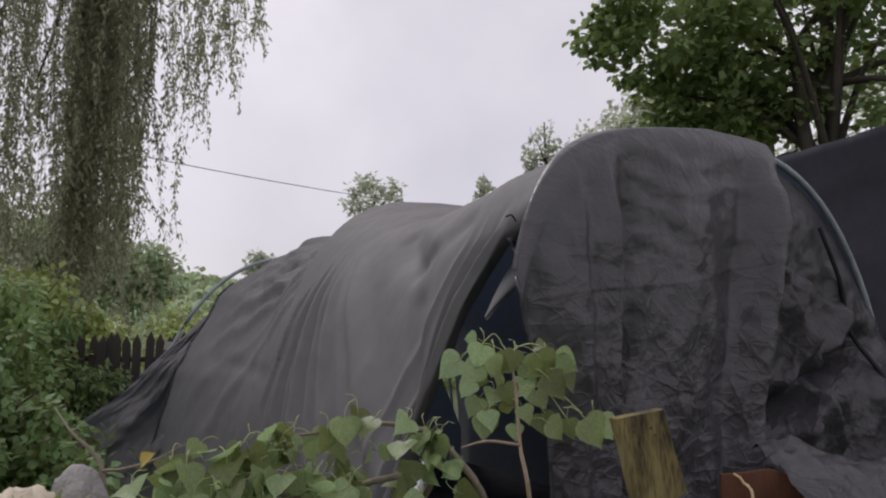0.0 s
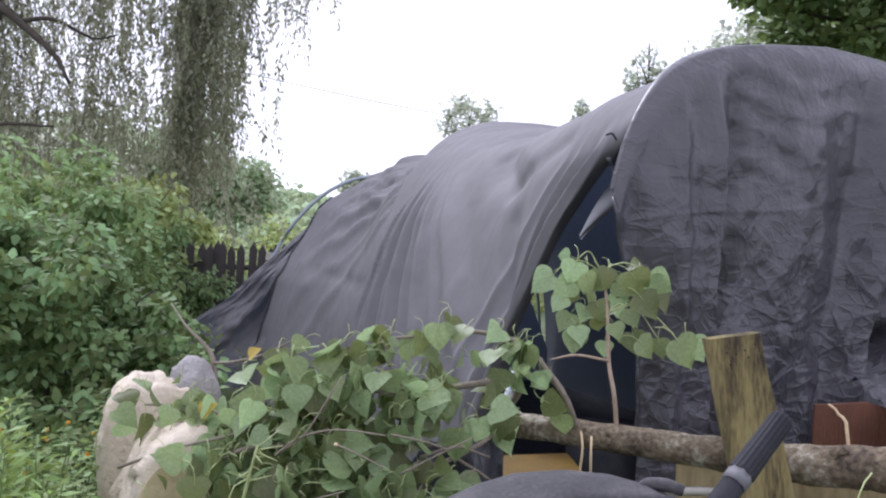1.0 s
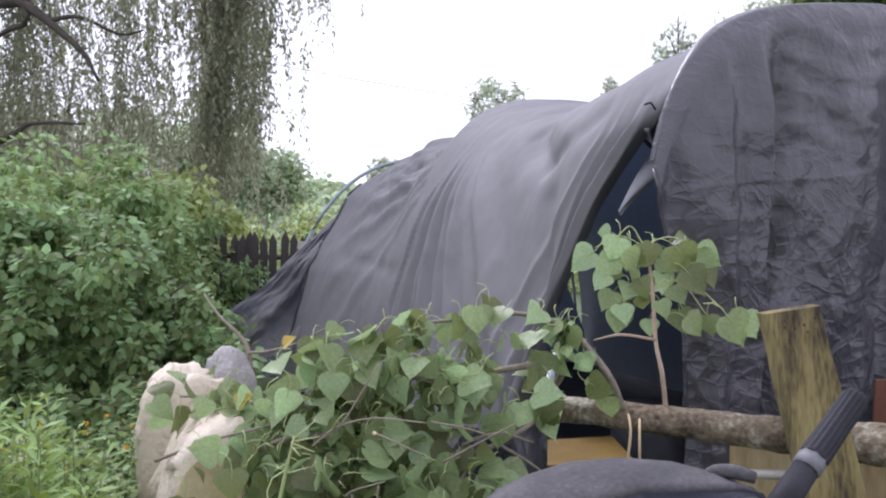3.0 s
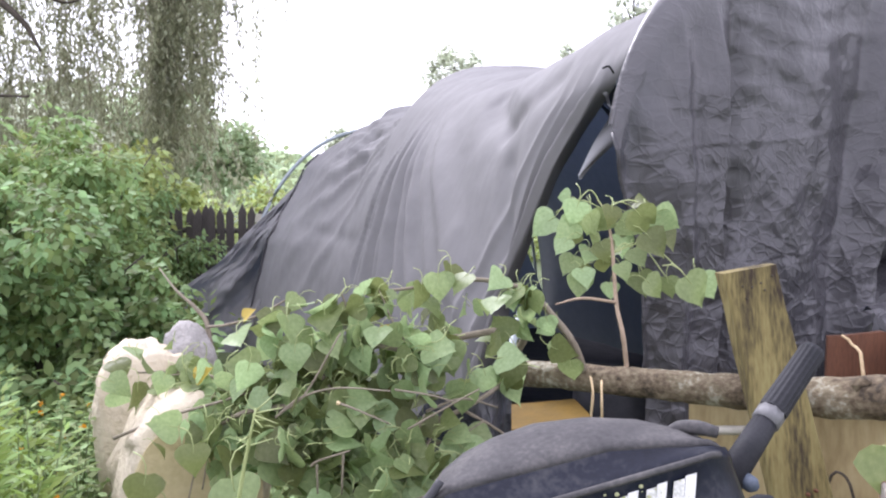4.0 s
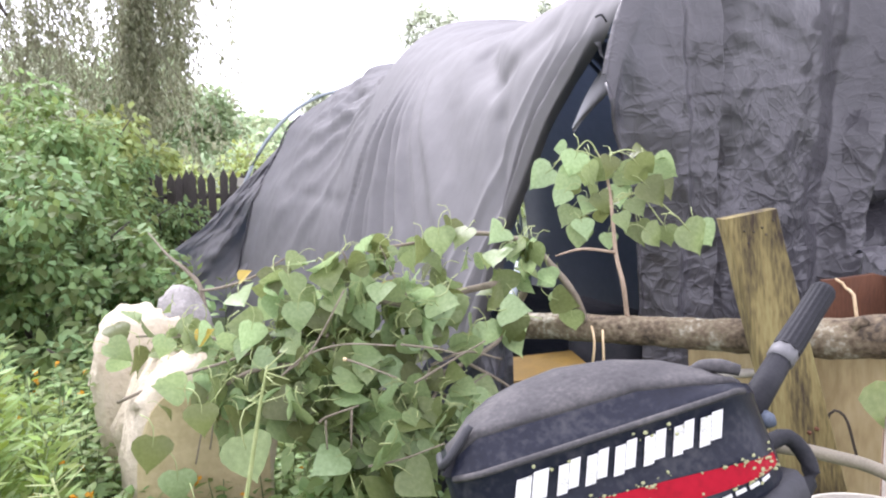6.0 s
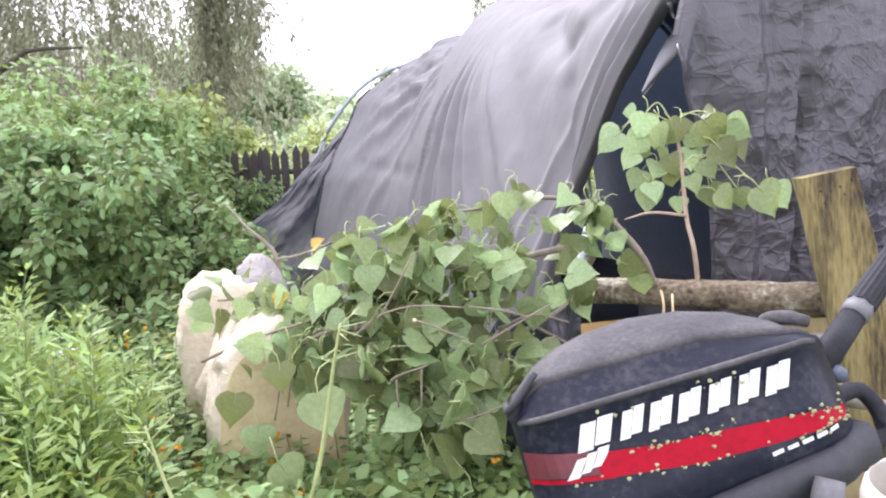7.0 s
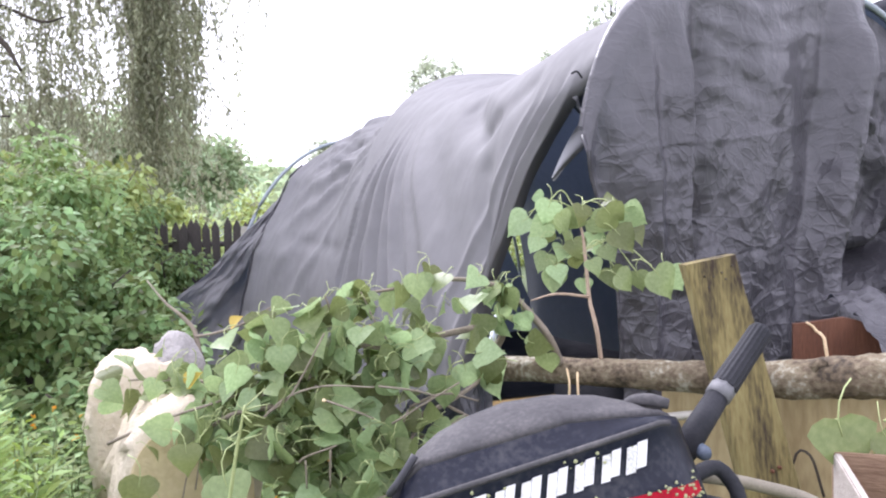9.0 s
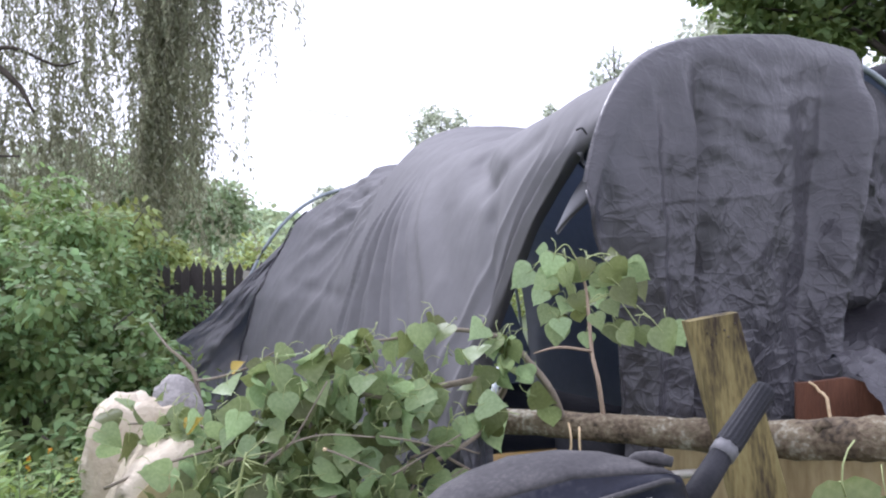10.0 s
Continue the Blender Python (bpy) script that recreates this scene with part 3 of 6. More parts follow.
def hoop_point(s, q, height, swell=0.0):
    """A point of a hoop: s metres along the shelter, q from the left foot (0) over the top to the right foot (1)."""
    th = math.pi * (1 - q)
    c, e = math.cos(th), (5.4 - 3.2 * min(1.0, max(0.0, s) / 3.2) if q < 0.5 else 2.4)
    u = SPAN / 2 + math.copysign(abs(c) ** (2 / e), c) * (SPAN / 2 + swell)
    lean = 1 - 0.066 * max(0.0, 1 - u / 1.2) * max(0.0, 1 - max(0.0, s) / 2)
    return A0 + AX * s + BX * u + Vector((0, 0, lean * (height + swell) * max(0.0, math.sin(th)) ** (2 / e)))


def ridge_height(s):
    """Height of the cloth along the shelter: it sags between the hoops."""
    for (s0, h0), (s1, h1) in zip(HOOPS, HOOPS[1:]):
        if s <= s1:
            f = (s - s0) / (s1 - s0)
            return h0 + (h1 - h0) * f - (0.21 if s0 == 0 else 0.12) * math.sin(math.pi * f) ** 1.2
    return HOOPS[-1][1]


def smooth(x):
    x = min(1.0, max(0.0, x))
    return x * x * (3 - 2 * x)


def ridge_line(d, w):
    """A sharp-backed fold of half width w at distance d from its back."""
    return max(0.0, 1 - abs(d) / w) ** 1.5


def to_segment(x, y, a, b):
    """Distance of (x, y) from the line between two points."""
    dx, dy = b[0] - a[0], b[1] - a[1]
    t = min(1.0, max(0.0, ((x - a[0]) * dx + (y - a[1]) * dy) / (dx * dx + dy * dy)))
    return math.hypot(x - a[0] - t * dx, y - a[1] - t * dy)


FOLD = np.random.default_rng(17).uniform(-1, 1, (60, 60))


def folded(x, y, step):
    """Flat fields with creases between them, as cloth keeps from having lain folded."""
    x += 0.16 * step * math.sin(y / step * 1.3)
    y += 0.16 * step * math.sin(x / step * 1.1 + 2)
    gx, gy = x / step + 20, y / step + 20
    a, b = int(gx), int(gy)
    fx, fy = gx - a, gy - b
    h = FOLD
    a, b = a % 58, b % 58
    return (h[a, b] * (1 - fx) + h[a + 1, b] * fx) * (1 - fy) + (h[a, b + 1] * (1 - fx) + h[a + 1, b + 1] * fx) * fy


shelter = thing("tarp_shelter", "hoop shelter covered in creased dark grey tarpaulins", "shelter", at=(0.2, 3.2, 0))
for s, h in HOOPS:
    path = [hoop_point(s, q, h, -0.05 if 0 < s < 5 else 0.0) for q in np.linspace(0, 1, 41)]
    if 0 < s < 5:
        path = [p + BX * 1.3 * max(0.0, 1 - p.z / 2.1) * (k < 20) for k, p in enumerate(path)]
    if s == 0:
        path = [p + (BX * 0.62 * max(0.0, 1 - p.z / 2.05) + AX * 0.07 - UP * 0.10 + BX * 0.14) * (k < 19) for k, p in enumerate(path)]
    if s > 5:
        path = [p - BX * 0.16 * max(0.0, 1 - k / 20) for k, p in enumerate(path)]
    rod("hoop", path, 0.017 if s < 5 else 0.021, PVC, shelter, sides=8)
rod("ridge_pole", [hoop_point(s, 0.5, ridge_height(s)) - Vector((0, 0, 0.05)) for s in np.linspace(0.0, 4.65, 12)], 0.015, PVC, shelter, sides=6)


def tent_u(z):
    """The far end's slope, drawn out towards the ground."""
    return float(np.interp(z, (0.0, 0.75, 1.06, 1.72, 2.12, 2.34), (-0.34, -0.16, -0.09, 0.29, 0.72, 1.3)))


def flank(s, q):
    """The cloth's plain shape: square over the first hoops, sloping like a tent at the far one."""
    p = hoop_point(s, q, ridge_height(s), 0.025 * smooth(s / 0.4))
    if q < 0.5:
        p -= BX * 0.12 * max(0.0, 1 - p.z / 1.9) ** 1.35
        u = (p - A0 - AX * s).dot(BX) / BX.dot(BX)
        p += BX * smooth((s - 2.5) / 2.0) * (tent_u(p.z) - u) * smooth((2.36 - p.z) / 0.2)
    return p


def near_edge(z):
    return float(np.interp(z, (0.0, 0.6, 1.1, 1.6, 1.85, 2.0), (0.52, 0.50, 0.42, 0.15, 0.0, 0.0)))


PLEATS = [(2.30, 0.035, 0.075), (2.21, 0.032, 0.050), (2.10, 0.04, 0.075), (1.97, 0.035, 0.05), (1.85, 0.045, 0.08), (1.69, 0.04, 0.045), (1.53, 0.05, 0.05), (1.30, 0.08, 0.045), (1.06, 0.13, 0.06)]


def cover(i, j):
    """The near cloth, from the open edge to its overlap past the second hoop."""
    q = 0.001 + j * 0.9988
    z0 = hoop_point(0, q, 2.38).z
    front = near_edge(z0) if q < 0.5 else 0.0
    last = 2.34 + 0.34 * smooth((z0 - 1.2) / 0.9) if q < 0.5 else 2.68
    s = front + (last - front) * i
    turn = max(0.0, 1 - (s - front) / 0.10) * smooth((2.0 - z0) / 0.3) if q < 0.5 else 0.0
    p = flank(s, q) + AX * 0.20 * turn
    z = p.z
    if q < 0.5:
        fall = max(0.0, 1.98 - z)
        a = 2.05 + (s - 2.05) * 1.15 / (0.35 + fall) if fall > 0 else s
        wave = 0.05 * fbm(z * 1.3, 3.0, 0.5)
        pleats = 0.0
        for at, wide, high in PLEATS:
            d = (a - at - wave) / wide
            pleats += high * math.exp(-d * d * (0.45 if d < 0 else 1.7))
        out = 1.15 * pleats * smooth(fall / 0.5)
        # hem along the open edge: a rolled fold, then the cloth turns in
        e = s - front
        hem = smooth((2.0 - z) / 0.3)
        out += hem * (0.05 * ridge_line(e - 0.13 - 0.02 * math.sin(5 * z), 0.05) + 0.035 * ridge_line(e - 0.22 - 0.03 * math.sin(4 * z), 0.05) - 0.03 * ridge_line(e - 0.17, 0.04) + 0.02 * ridge_line(e - 0.31 - 0.08 * fall, 0.06))
        out -= 0.13 * turn
        # slack between the hoops, gathered into a shallow V below the ridge
        out -= 0.032 * math.exp(-(to_segment(s, z, (1.20, 1.93), (0.80, 1.73)) / 0.06) ** 2)
        out -= 0.028 * math.exp(-(to_segment(s, z, (0.80, 1.73), (0.45, 1.93)) / 0.06) ** 2)
        out += 0.025 * math.exp(-(to_segment(s, z, (1.05, 2.0), (0.62, 1.84)) / 0.07) ** 2)
        out -= 0.04 * math.exp(-(to_segment(s, z, (1.35, 2.25), (1.05, 1.85)) / 0.12) ** 2)
        out -= 0.03 * math.exp(-(to_segment(s, z, (0.62, 1.55), (0.52, 1.10)) / 0.06) ** 2)
        out += 0.03 * fbm(s * 0.9, z * 0.7, 2.0) * smooth((2.2 - z) / 0.6) + 0.005 * fbm(s * 4, z * 2.0, 1.0)
        out += 0.004 * folded(s, z, 0.28)
        p -= (BX * 0.85 - UP * 0.35 * smooth((z - 1.5) / 0.5)) * out
    top = smooth((z - 1.9) / 0.35)
    p += UP * top * (0.016 * fbm(s * 1.6 + 2.5 * q, q * 9, 7.0) - 0.030 * ridge_line(s - 1.15 - 3.0 * (0.5 - q), 0.16) + 0.02 * ridge_line(s - 0.9 - 2.0 * (0.5 - q), 0.12))
    p.z = max(p.z, 0.01)
    return p


grid_sheet("side_cover", 330, 150, cover, TARP, shelter, "grey tarpaulin over the hoops, hanging in long pleats")


def far_cover(i, j):
    """The cloth behind it, strained from the second hoop's shoulder to the far hoop."""
    q = 0.001 + j * 0.9988
    s = 2.15 + 2.50 * i
    p = flank(s, q)
    z = p.z
    if q < 0.5:
        out = -0.045 * smooth((2.95 - s) / 0.4)
        p -= UP * 0.035 * smooth((3.1 - s) / 0.5) * smooth((z - 1.7) / 0.5)
        r, ang = math.hypot(s - 2.3, z - 2.08), math.degrees(math.atan2(2.08 - z, max(0.02, s - 2.3)))
        for at, high in ((3, 0.035), (9, 0.05), (16, 0.04), (24, 0.05), (34, 0.03), (47, 0.03)):
            out += high * ridge_line(ang - at - 3 * fbm(r * 2, at), 4.5) * smooth((r - 0.15) / 0.5) * smooth((2.6 - r) / 1.0)
        shoulder = math.exp(-((s - 3.7) / 0.6) ** 2) * smooth((z - 1.55) / 0.25)
        out += shoulder * (0.06 * fbm(s * 2.3, z * 7, 5.0) + 0.03 * math.sin(13 * z + 3 * s))
        out -= 0.02 * math.exp(-(to_segment(s, z, (2.6, 1.12), (3.9, 1.18)) / 0.03) ** 2)
        out += 0.03 * fbm(s * 1.0, z * 0.9, 6.0) + 0.008 * folded(s, z, 0.30)
        out += 0.05 * smooth((s - 4.5) / 0.15) * smooth((2.1 - z) / 0.3)
        p -= (BX * 0.8 - UP * 0.45 * smooth((z - 1.3) / 0.5)) * out
    else:
        p -= UP * 0.035 * smooth((3.1 - s) / 0.5)
    p.z = max(p.z, 0.01)
    return p


grid_sheet("far_cover", 150, 150, far_cover, TARP, shelter, "smoother grey tarpaulin strained over the far hoops")
rod("edge_rope", [far_cover(1.0, j) - BX * 0.012 for j in np.linspace(0.02, 0.27, 40)], 0.009, SKIRT, shelter, "dark roped hem", sides=6, rough=0.2)


def trailing(i, j):
    """The loose far corner, drawn out towards the ground in crumpled folds."""
    a = flank(4.58, 0.003 + 0.33 * j) + BX * 0.03
    z = a.z
    u = float(np.interp(z, (0.0, 0.65, 0.84, 1.23, 1.74, 2.17), (-1.35, -0.78, -0.50, -0.15, 0.39, 0.86)))
    b = A0 + AX * 5.0 + BX * u + UP * z * 0.995
    p = a.lerp(b, i * smooth((2.05 - z) / 0.45))
    low = smooth((1.75 - z) / 0.6)
    out = low * (0.11 * fbm(i * 3.2 + z, z * 2.4, 4.0) + 0.05 * math.sin(11 * i + 4 * z) + 0.03 * folded(i * 0.8, z, 0.16))
    out -= 0.30 * math.exp(-((i - 0.28) / 0.13) ** 2 - ((z - 0.72) / 0.22) ** 2)
    p += (OUT * 0.9 - BX * 0.4) * out
    p.z = max(p.z, 0.01)
    return p


grid_sheet("trailing_corner", 60, 90, trailing, TARP, shelter, "crumpled loose corner of the tarpaulin")


def far_curtain(i, j):
    """The cloth that closes the far end."""
    z = 0.02 + (hoop_point(4.6, 0.06 + 0.90 * i, 2.2).z - 0.02) * j
    left = tent_u(z) + 0.02
    return A0 + AX * (4.5 + 0.02 * math.sin(9 * i)) + BX * (left + (2.85 - left) * i) + UP * z


grid_sheet("far_curtain", 24, 20, far_curtain, TARP, shelter)
# added dark sheet over the inside ground, in place of the deep shade there
grid_sheet("groundsheet", 24, 40, lambda i, j: A0 + AX * (0.25 + 4.2 * j) + BX * (0.05 + 2.7 * i) + UP * (0.07 + 0.02 * fbm(i * 6, j * 8)), FAR_TARP, shelter, "added dark sheet standing in for the shade inside the shelter")


def curtain(i, j):
    """End curtain: hangs from the near hoop, wrapped over it at the top."""
    v = j * 1.06
    wide = float(np.interp(v, (0, 0.2, 0.47, 0.70, 0.93, 1.06), (1.20, 1.22, 1.26, 1.43, 1.58, 1.64)))
    uu = 0.055 + 0.16 * smooth((0.97 - v) / 0.55) * (1 - i) + wide * i
    half = SPAN / 2
    e = 5.4 if uu < half else 2.4
    top = (2.375 - 0.15 * max(0.0, 1 - uu / 1.2)) * max(0.0, 1 - (abs(uu - half) / half) ** e) ** (1 / e) + 0.03
    if v <= 1.0:
        z = 0.02 + (top - 0.02) * v
        p = A0 + BX * uu + Vector((0, 0, z))
        hang = smooth((top - z) / 0.5)
        out = 0.045 + 0.045 * hang * math.sin(4.2 * uu + 0.9) ** 2 + 0.05 * hang * fbm(uu * 1.2, z * 0.5, 3.0)
        out += 0.05 * math.sin(min(1, (top - z) / 0.12) * math.pi / 2)
        # the near side wraps round; a long upright fold stands off it
        line = 0.47 - 0.03 * (1.7 - z) + 0.025 * fbm(z * 2.5, 1.0)
        out += hang * (0.085 * ridge_line(uu - line, 0.14) + 0.045 * ridge_line(uu - line + 0.16, 0.07) - 0.05 * math.exp(-((uu - line - 0.11) / 0.05) ** 2))
        out -= 0.10 * smooth((0.10 - i) / 0.10) * hang
        # old fold grid, and crumples that grow towards the foot
        low = smooth((2.12 - z) / 0.5)
        out += low * (0.011 * folded(uu, z, 0.215) + 0.006 * folded(uu + 3, z - 0.3 * uu, 0.083))
        crumple = low * smooth((1.9 - z) / 0.9)
        out += crumple * (0.007 * (1 - 2.4 * abs(fbm(uu * 3.4, z * 3.0, 1.0, 3))) + 0.004 * (1 - 2.4 * abs(fbm(uu * 8, z * 7, 6.0, 3))))
        for cz in (1.66, 1.16, 0.62):
            out += 0.004 * ridge_line(z - cz - 0.16 * (uu - 0.8) - 0.02 * math.sin(5 * uu), 0.02) * low
        # swags under the crown of the hoop
        swag = z - 0.30 * (uu - 1.1) ** 2 + 0.03 * fbm(uu * 2, z * 2, 9.0)
        out += 0.004 * math.sin(swag * 40 + 3.0 * fbm(uu * 1.5, z * 3.0, 4.0)) * smooth((z - 1.55) / 0.35) * smooth((top - z) / 0.2) * smooth((uu - 0.5) / 0.2) * (0.6 + 0.8 * abs(fbm(uu * 3, z * 4, 2.0)))
        out += (0.16 * smooth((i - 0.84) / 0.10) - 0.12 * smooth((i - 0.955) / 0.045)) * hang
        return p + OUT * out
    back = (v - 1.0) / 0.06
    return A0 + BX * uu + Vector((0, 0, top + 0.012 * math.sin(back * math.pi))) + OUT * (0.045 - (0.03 + 0.11 * smooth((uu - 0.1) / 0.5)) * back)


grid_sheet("end_curtain", 300, 290, curtain, CURTAIN, shelter, "creased black tarpaulin curtain closing the near end")
rod("curtain_hem", [curtain(0.0, j) - OUT * 0.006 for j in np.linspace(0.30, 0.93, 40)], 0.009, SKIRT, shelter, "rolled dark hem", sides=8, rough=0.12)


def skirt(i, j):
    """Cloth on the far corner of the near end, pulled out towards the ground."""
    uu = 1.30 + i * (1.595 + 0.75 * (1 - j))
    ut = 1.30 + i * 1.595
    top = 2.33 * max(0.0, 1 - (abs(ut - 1.45) / 1.45) ** 2.4) ** (1 / 2.4)
    z = 0.012 + (top - 0.012) * j
    v = 1 - j
    k = smooth((uu - 1.4) / 0.35)
    out = -0.02 + 0.95 * (v * i) ** 1.3
    out += k * smooth(v / 0.25) * (0.055 * fbm(uu * 2.2, z * 1.8, 2.0) + 0.022 * folded(uu, z + 0.5 * uu, 0.19) + 0.011 * folded(uu - z, z, 0.08))
    for a, b, wide, high in (((1.75, 1.75), (2.05, 0.9), 0.10, 0.10), ((2.0, 1.7), (1.72, 1.1), 0.07, 0.07), ((2.25, 1.55), (1.85, 0.95), 0.08, 0.08), ((2.45, 1.45), (2.2, 0.8), 0.10, 0.08), ((2.7, 1.2), (2.35, 0.6), 0.10, 0.08)):
        out += high * ridge_line(to_segment(uu, z, a, b), wide)
    # deep slanting fold where the upper cloth is tucked under
    d = to_segment(uu, z, (1.40, 0.92), (2.45, 1.42))
    out -= 0.22 * math.exp(-(d / 0.07) ** 2)
    out -= 0.22 * math.exp(-((uu - 1.52) / 0.10) ** 2) * smooth(v / 0.2)
    return A0 + BX * uu + UP * max(z, 0.012) + OUT * out


grid_sheet("corner_skirt", 170, 160, skirt, SKIRT, shelter, "black tarpaulin skirt pulled out to the ground")
strap = [skirt((u - 1.30) / 1.8, j) + OUT * 0.03 for u, j in ((2.20, 0.92), (2.25, 0.8), (2.30, 0.68), (2.30, 0.55), (2.33, 0.42), (2.33, 0.3))]
rod("tie_strap", strap, 0.013, RUBBER, shelter, "black strap tied down over the skirt", sides=6, curve=4)


def flap(i, j):
    """Loose grey sheet lying over the boards beside the log."""
    x, y = 1.16 + 1.1 * i, 3.30 - 0.75 * j + 0.25 * i
    z = 1.02 - 0.10 * j - 0.35 * j ** 3 + 0.05 * fbm(i * 4, j * 4, 1.0) + 0.03 * math.sin(9 * i + 4 * j)
    z -= 0.75 * smooth((j - 0.62) / 0.38) * smooth((i - 0.12) / 0.15) + 0.12 * smooth((0.15 - j) / 0.15) * smooth((i - 0.15) / 0.15) + 0.8 * smooth((i - 0.85) / 0.15)
    return Vector((x, y, z))


flap_thing = thing("tarp_sheet", "crumpled grey tarpaulin draped over a stack of boards", "tarpaulin", at=(1.6, 3.0, 0))
grid_sheet("sheet", 50, 40, flap, CURTAIN, flap_thing)
# added pale slips behind the gap, in place of the tarp's daylit inner side
def slip(a, b, c, d):
    return lambda i, j: Vector(a).lerp(Vector(b), j).lerp(Vector(d).lerp(Vector(c), j), i) + AX * 0.012 * math.sin(5 * i + 4 * j)


grid_sheet("lining", 6, 12, slip((0.262, 3.386, 1.89), (0.240, 3.371, 1.815), (0.290, 3.403, 1.760), (0.268, 3.388, 1.89)), LIT_INSIDE, shelter, "pale slip in the gap standing for the tarp's lit inside")
grid_sheet("lining", 8, 24, slip((0.286, 3.402, 1.735), (0.150, 3.312, 1.495), (0.172, 3.326, 1.482), (0.318, 3.421, 1.65)), LIT_INSIDE, shelter, "pale folded strip in the gap standing for the tarp's lit inside")
rod("tie", [(0.235, 3.235, 1.885), (0.255, 3.215, 1.888), (0.275, 3.24, 1.868)], 0.004, RUBBER, shelter, "dark tie at the top of the gap", sides=6, curve=3)
g0 = A0 + BX * 0.30 + Vector((0, 0, 1.90))
rod("grommet", [g0 + OUT * 0.09, g0 + OUT * 0.122], 0.007, METAL, shelter)

# dark screen behind the shelter
screen = thing("tarp_screen", "tall dark tarpaulin screen strung behind the shelter", "screen", at=(3.5, 7.0, 0))
for t in (0.02, 0.5, 0.98):
    q = Vector((1.7, 8.7, 0)).lerp(Vector((6.2, 4.5, 0)), t)
    rod("post", [q + Vector((0.05, 0.08, -0.1)), q + Vector((0.05, 0.08, 3.05 + 0.5 * t))], 0.04, DARK_BARK, screen)
grid_sheet("sheet", 60, 40, lambda i, j: Vector((1.7, 8.7, 0)).lerp(Vector((6.2, 4.5, 0)), i) + Vector((0.05, 0.06, 0)) * fbm(i * 7, j * 3, 2.0)
           + Vector((0, 0, 0.02 + j * (3.02 + 0.55 * i - 0.10 * math.sin(math.pi * (2 * i % 1))))), FAR_TARP, screen, thick=0.004)

# ---- log, planks and boards by the shelter ----
log = thing("log", "lichen-covered log laid across as a rail", "log", at=(0.5, 2.55, 0.85))
log_path = [(-0.10, 2.83, 0.838), (0.06, 2.78, 0.848), (0.21, 2.72, 0.852), (0.37, 2.65, 0.86), (0.527, 2.57, 0.868), (0.731, 2.46, 0.885), (0.88, 2.38, 0.91), (0.983, 2.32, 0.928), (1.177, 2.20, 0.965), (1.5, 2.0, 1.0)]
rod("bark", log_path, [0.040, 0.042, 0.043, 0.045, 0.047, 0.052, 0.056, 0.059, 0.064, 0.068], BARK, log, sides=18, rough=0.055, seed=5, curve=6)
rod("cut_end", [(-0.104, 2.832, 0.838), (-0.096, 2.828, 0.838)], 0.034, CUT, log, "pale sawn end", sides=14)
for x, y, z, d in ((0.80, 2.39, 0.945, (0.02, -0.015, 0.012)), (1.02, 2.26, 0.955, (-0.012, -0.02, 0.01))):
    rod("knot", [(x, y, z - 0.015), (x + d[0], y + d[1], z + d[2])], [0.02, 0.012], BARK, log, sides=8)

plank = thing("plank", "upright mossy yellow-brown plank with nail holes", "plank", at=(0.75, 2.1, 0))
bm = bmesh.new()
top_l, top_r, low_l, low_r = Vector((0.466, 2.36, 1.213)), Vector((0.602, 2.39, 1.237)), Vector((0.735, 2.18, 0.0)), Vector((0.880, 2.22, 0.0))
back = Vector((-0.012, 0.036, 0.0))
rows_p = []
for k in range(25):
    t = k / 24
    a, b = top_l.lerp(low_l, t), top_r.lerp(low_r, t)
    w = Vector((0.003 * fbm(t * 9, 1), 0.003 * fbm(t * 7, 2), 0))
    chamfer = (b - a).normalized() * 0.004
    rows_p.append([bm.verts.new(p) for p in (a + w + back * 0.1, a + w + chamfer, (a + b) / 2 + w * 0.5, b - chamfer - w, b - w + back * 0.1, b - w + back, a + w + back)])
for r0, r1 in zip(rows_p, rows_p[1:]):
    for k in range(7):
        bm.faces.new((r0[k], r0[(k + 1) % 7], r1[(k + 1) % 7], r1[k]))
bm.faces.new(rows_p[0][::-1])
bm.faces.new(rows_p[-1])
me = bpy.data.meshes.new("board")
bm.to_mesh(me)
bm.free()
me.materials.append(PLANK)
part("board", me, plank)
for f, g in ((0.28, 0.03), (0.45, 0.035), (0.62, 0.03), (0.66, 0.045), (0.85, 0.02), (0.3, 0.055)):
    p = top_l.lerp(top_r, f).lerp(low_l.lerp(low_r, f), g)
    rod("nail_hole", [p - back * 0.05, p - back * 0.12], 0.0028, DARK_BARK, plank, sides=6)
for f, g in ((0.55, 0.44), (0.7, 0.435)):
    p = top_l.lerp(top_r, f).lerp(low_l.lerp(low_r, f), g)
    rod("nail", [p, p - back * 0.18], 0.005, RUST, plank, sides=8)

panel = thing("weathered_panel", "weathered tan plywood panel under the log", "panel", at=(0.9, 2.45, 0))
bevelled_box("sheet", (1.15, 0.02, 0.86), PLY, panel, pose(0.98, 2.45, 0.42, -2, -2, -29), bevel=0.004)
for x0, h in ((0.70, 0.30), (0.76, 0.38), (0.98, 0.34)):
    y0 = 2.405 - (x0 - 0.98) * 0.555
    rod("dried_vine", [(x0, y0 - 0.012, 0.25), (x0 + 0.02, y0 - 0.03, 0.25 + h), (x0 + 0.06, y0 - 0.05, 0.29 + h), (x0 + 0.09, y0 - 0.07, 0.18 + h)], 0.004, DARK_BARK, panel, sides=5, curve=4)
pipe = thing("white_pipe", "white plastic pipe lying behind the plank", "pipe", at=(0.6, 2.5, 0.76))
rod("pipe", [(0.40, 2.60, 0.732), (0.50, 2.55, 0.760), (0.60, 2.50, 0.780)], 0.013, WHITEPLASTIC, pipe)
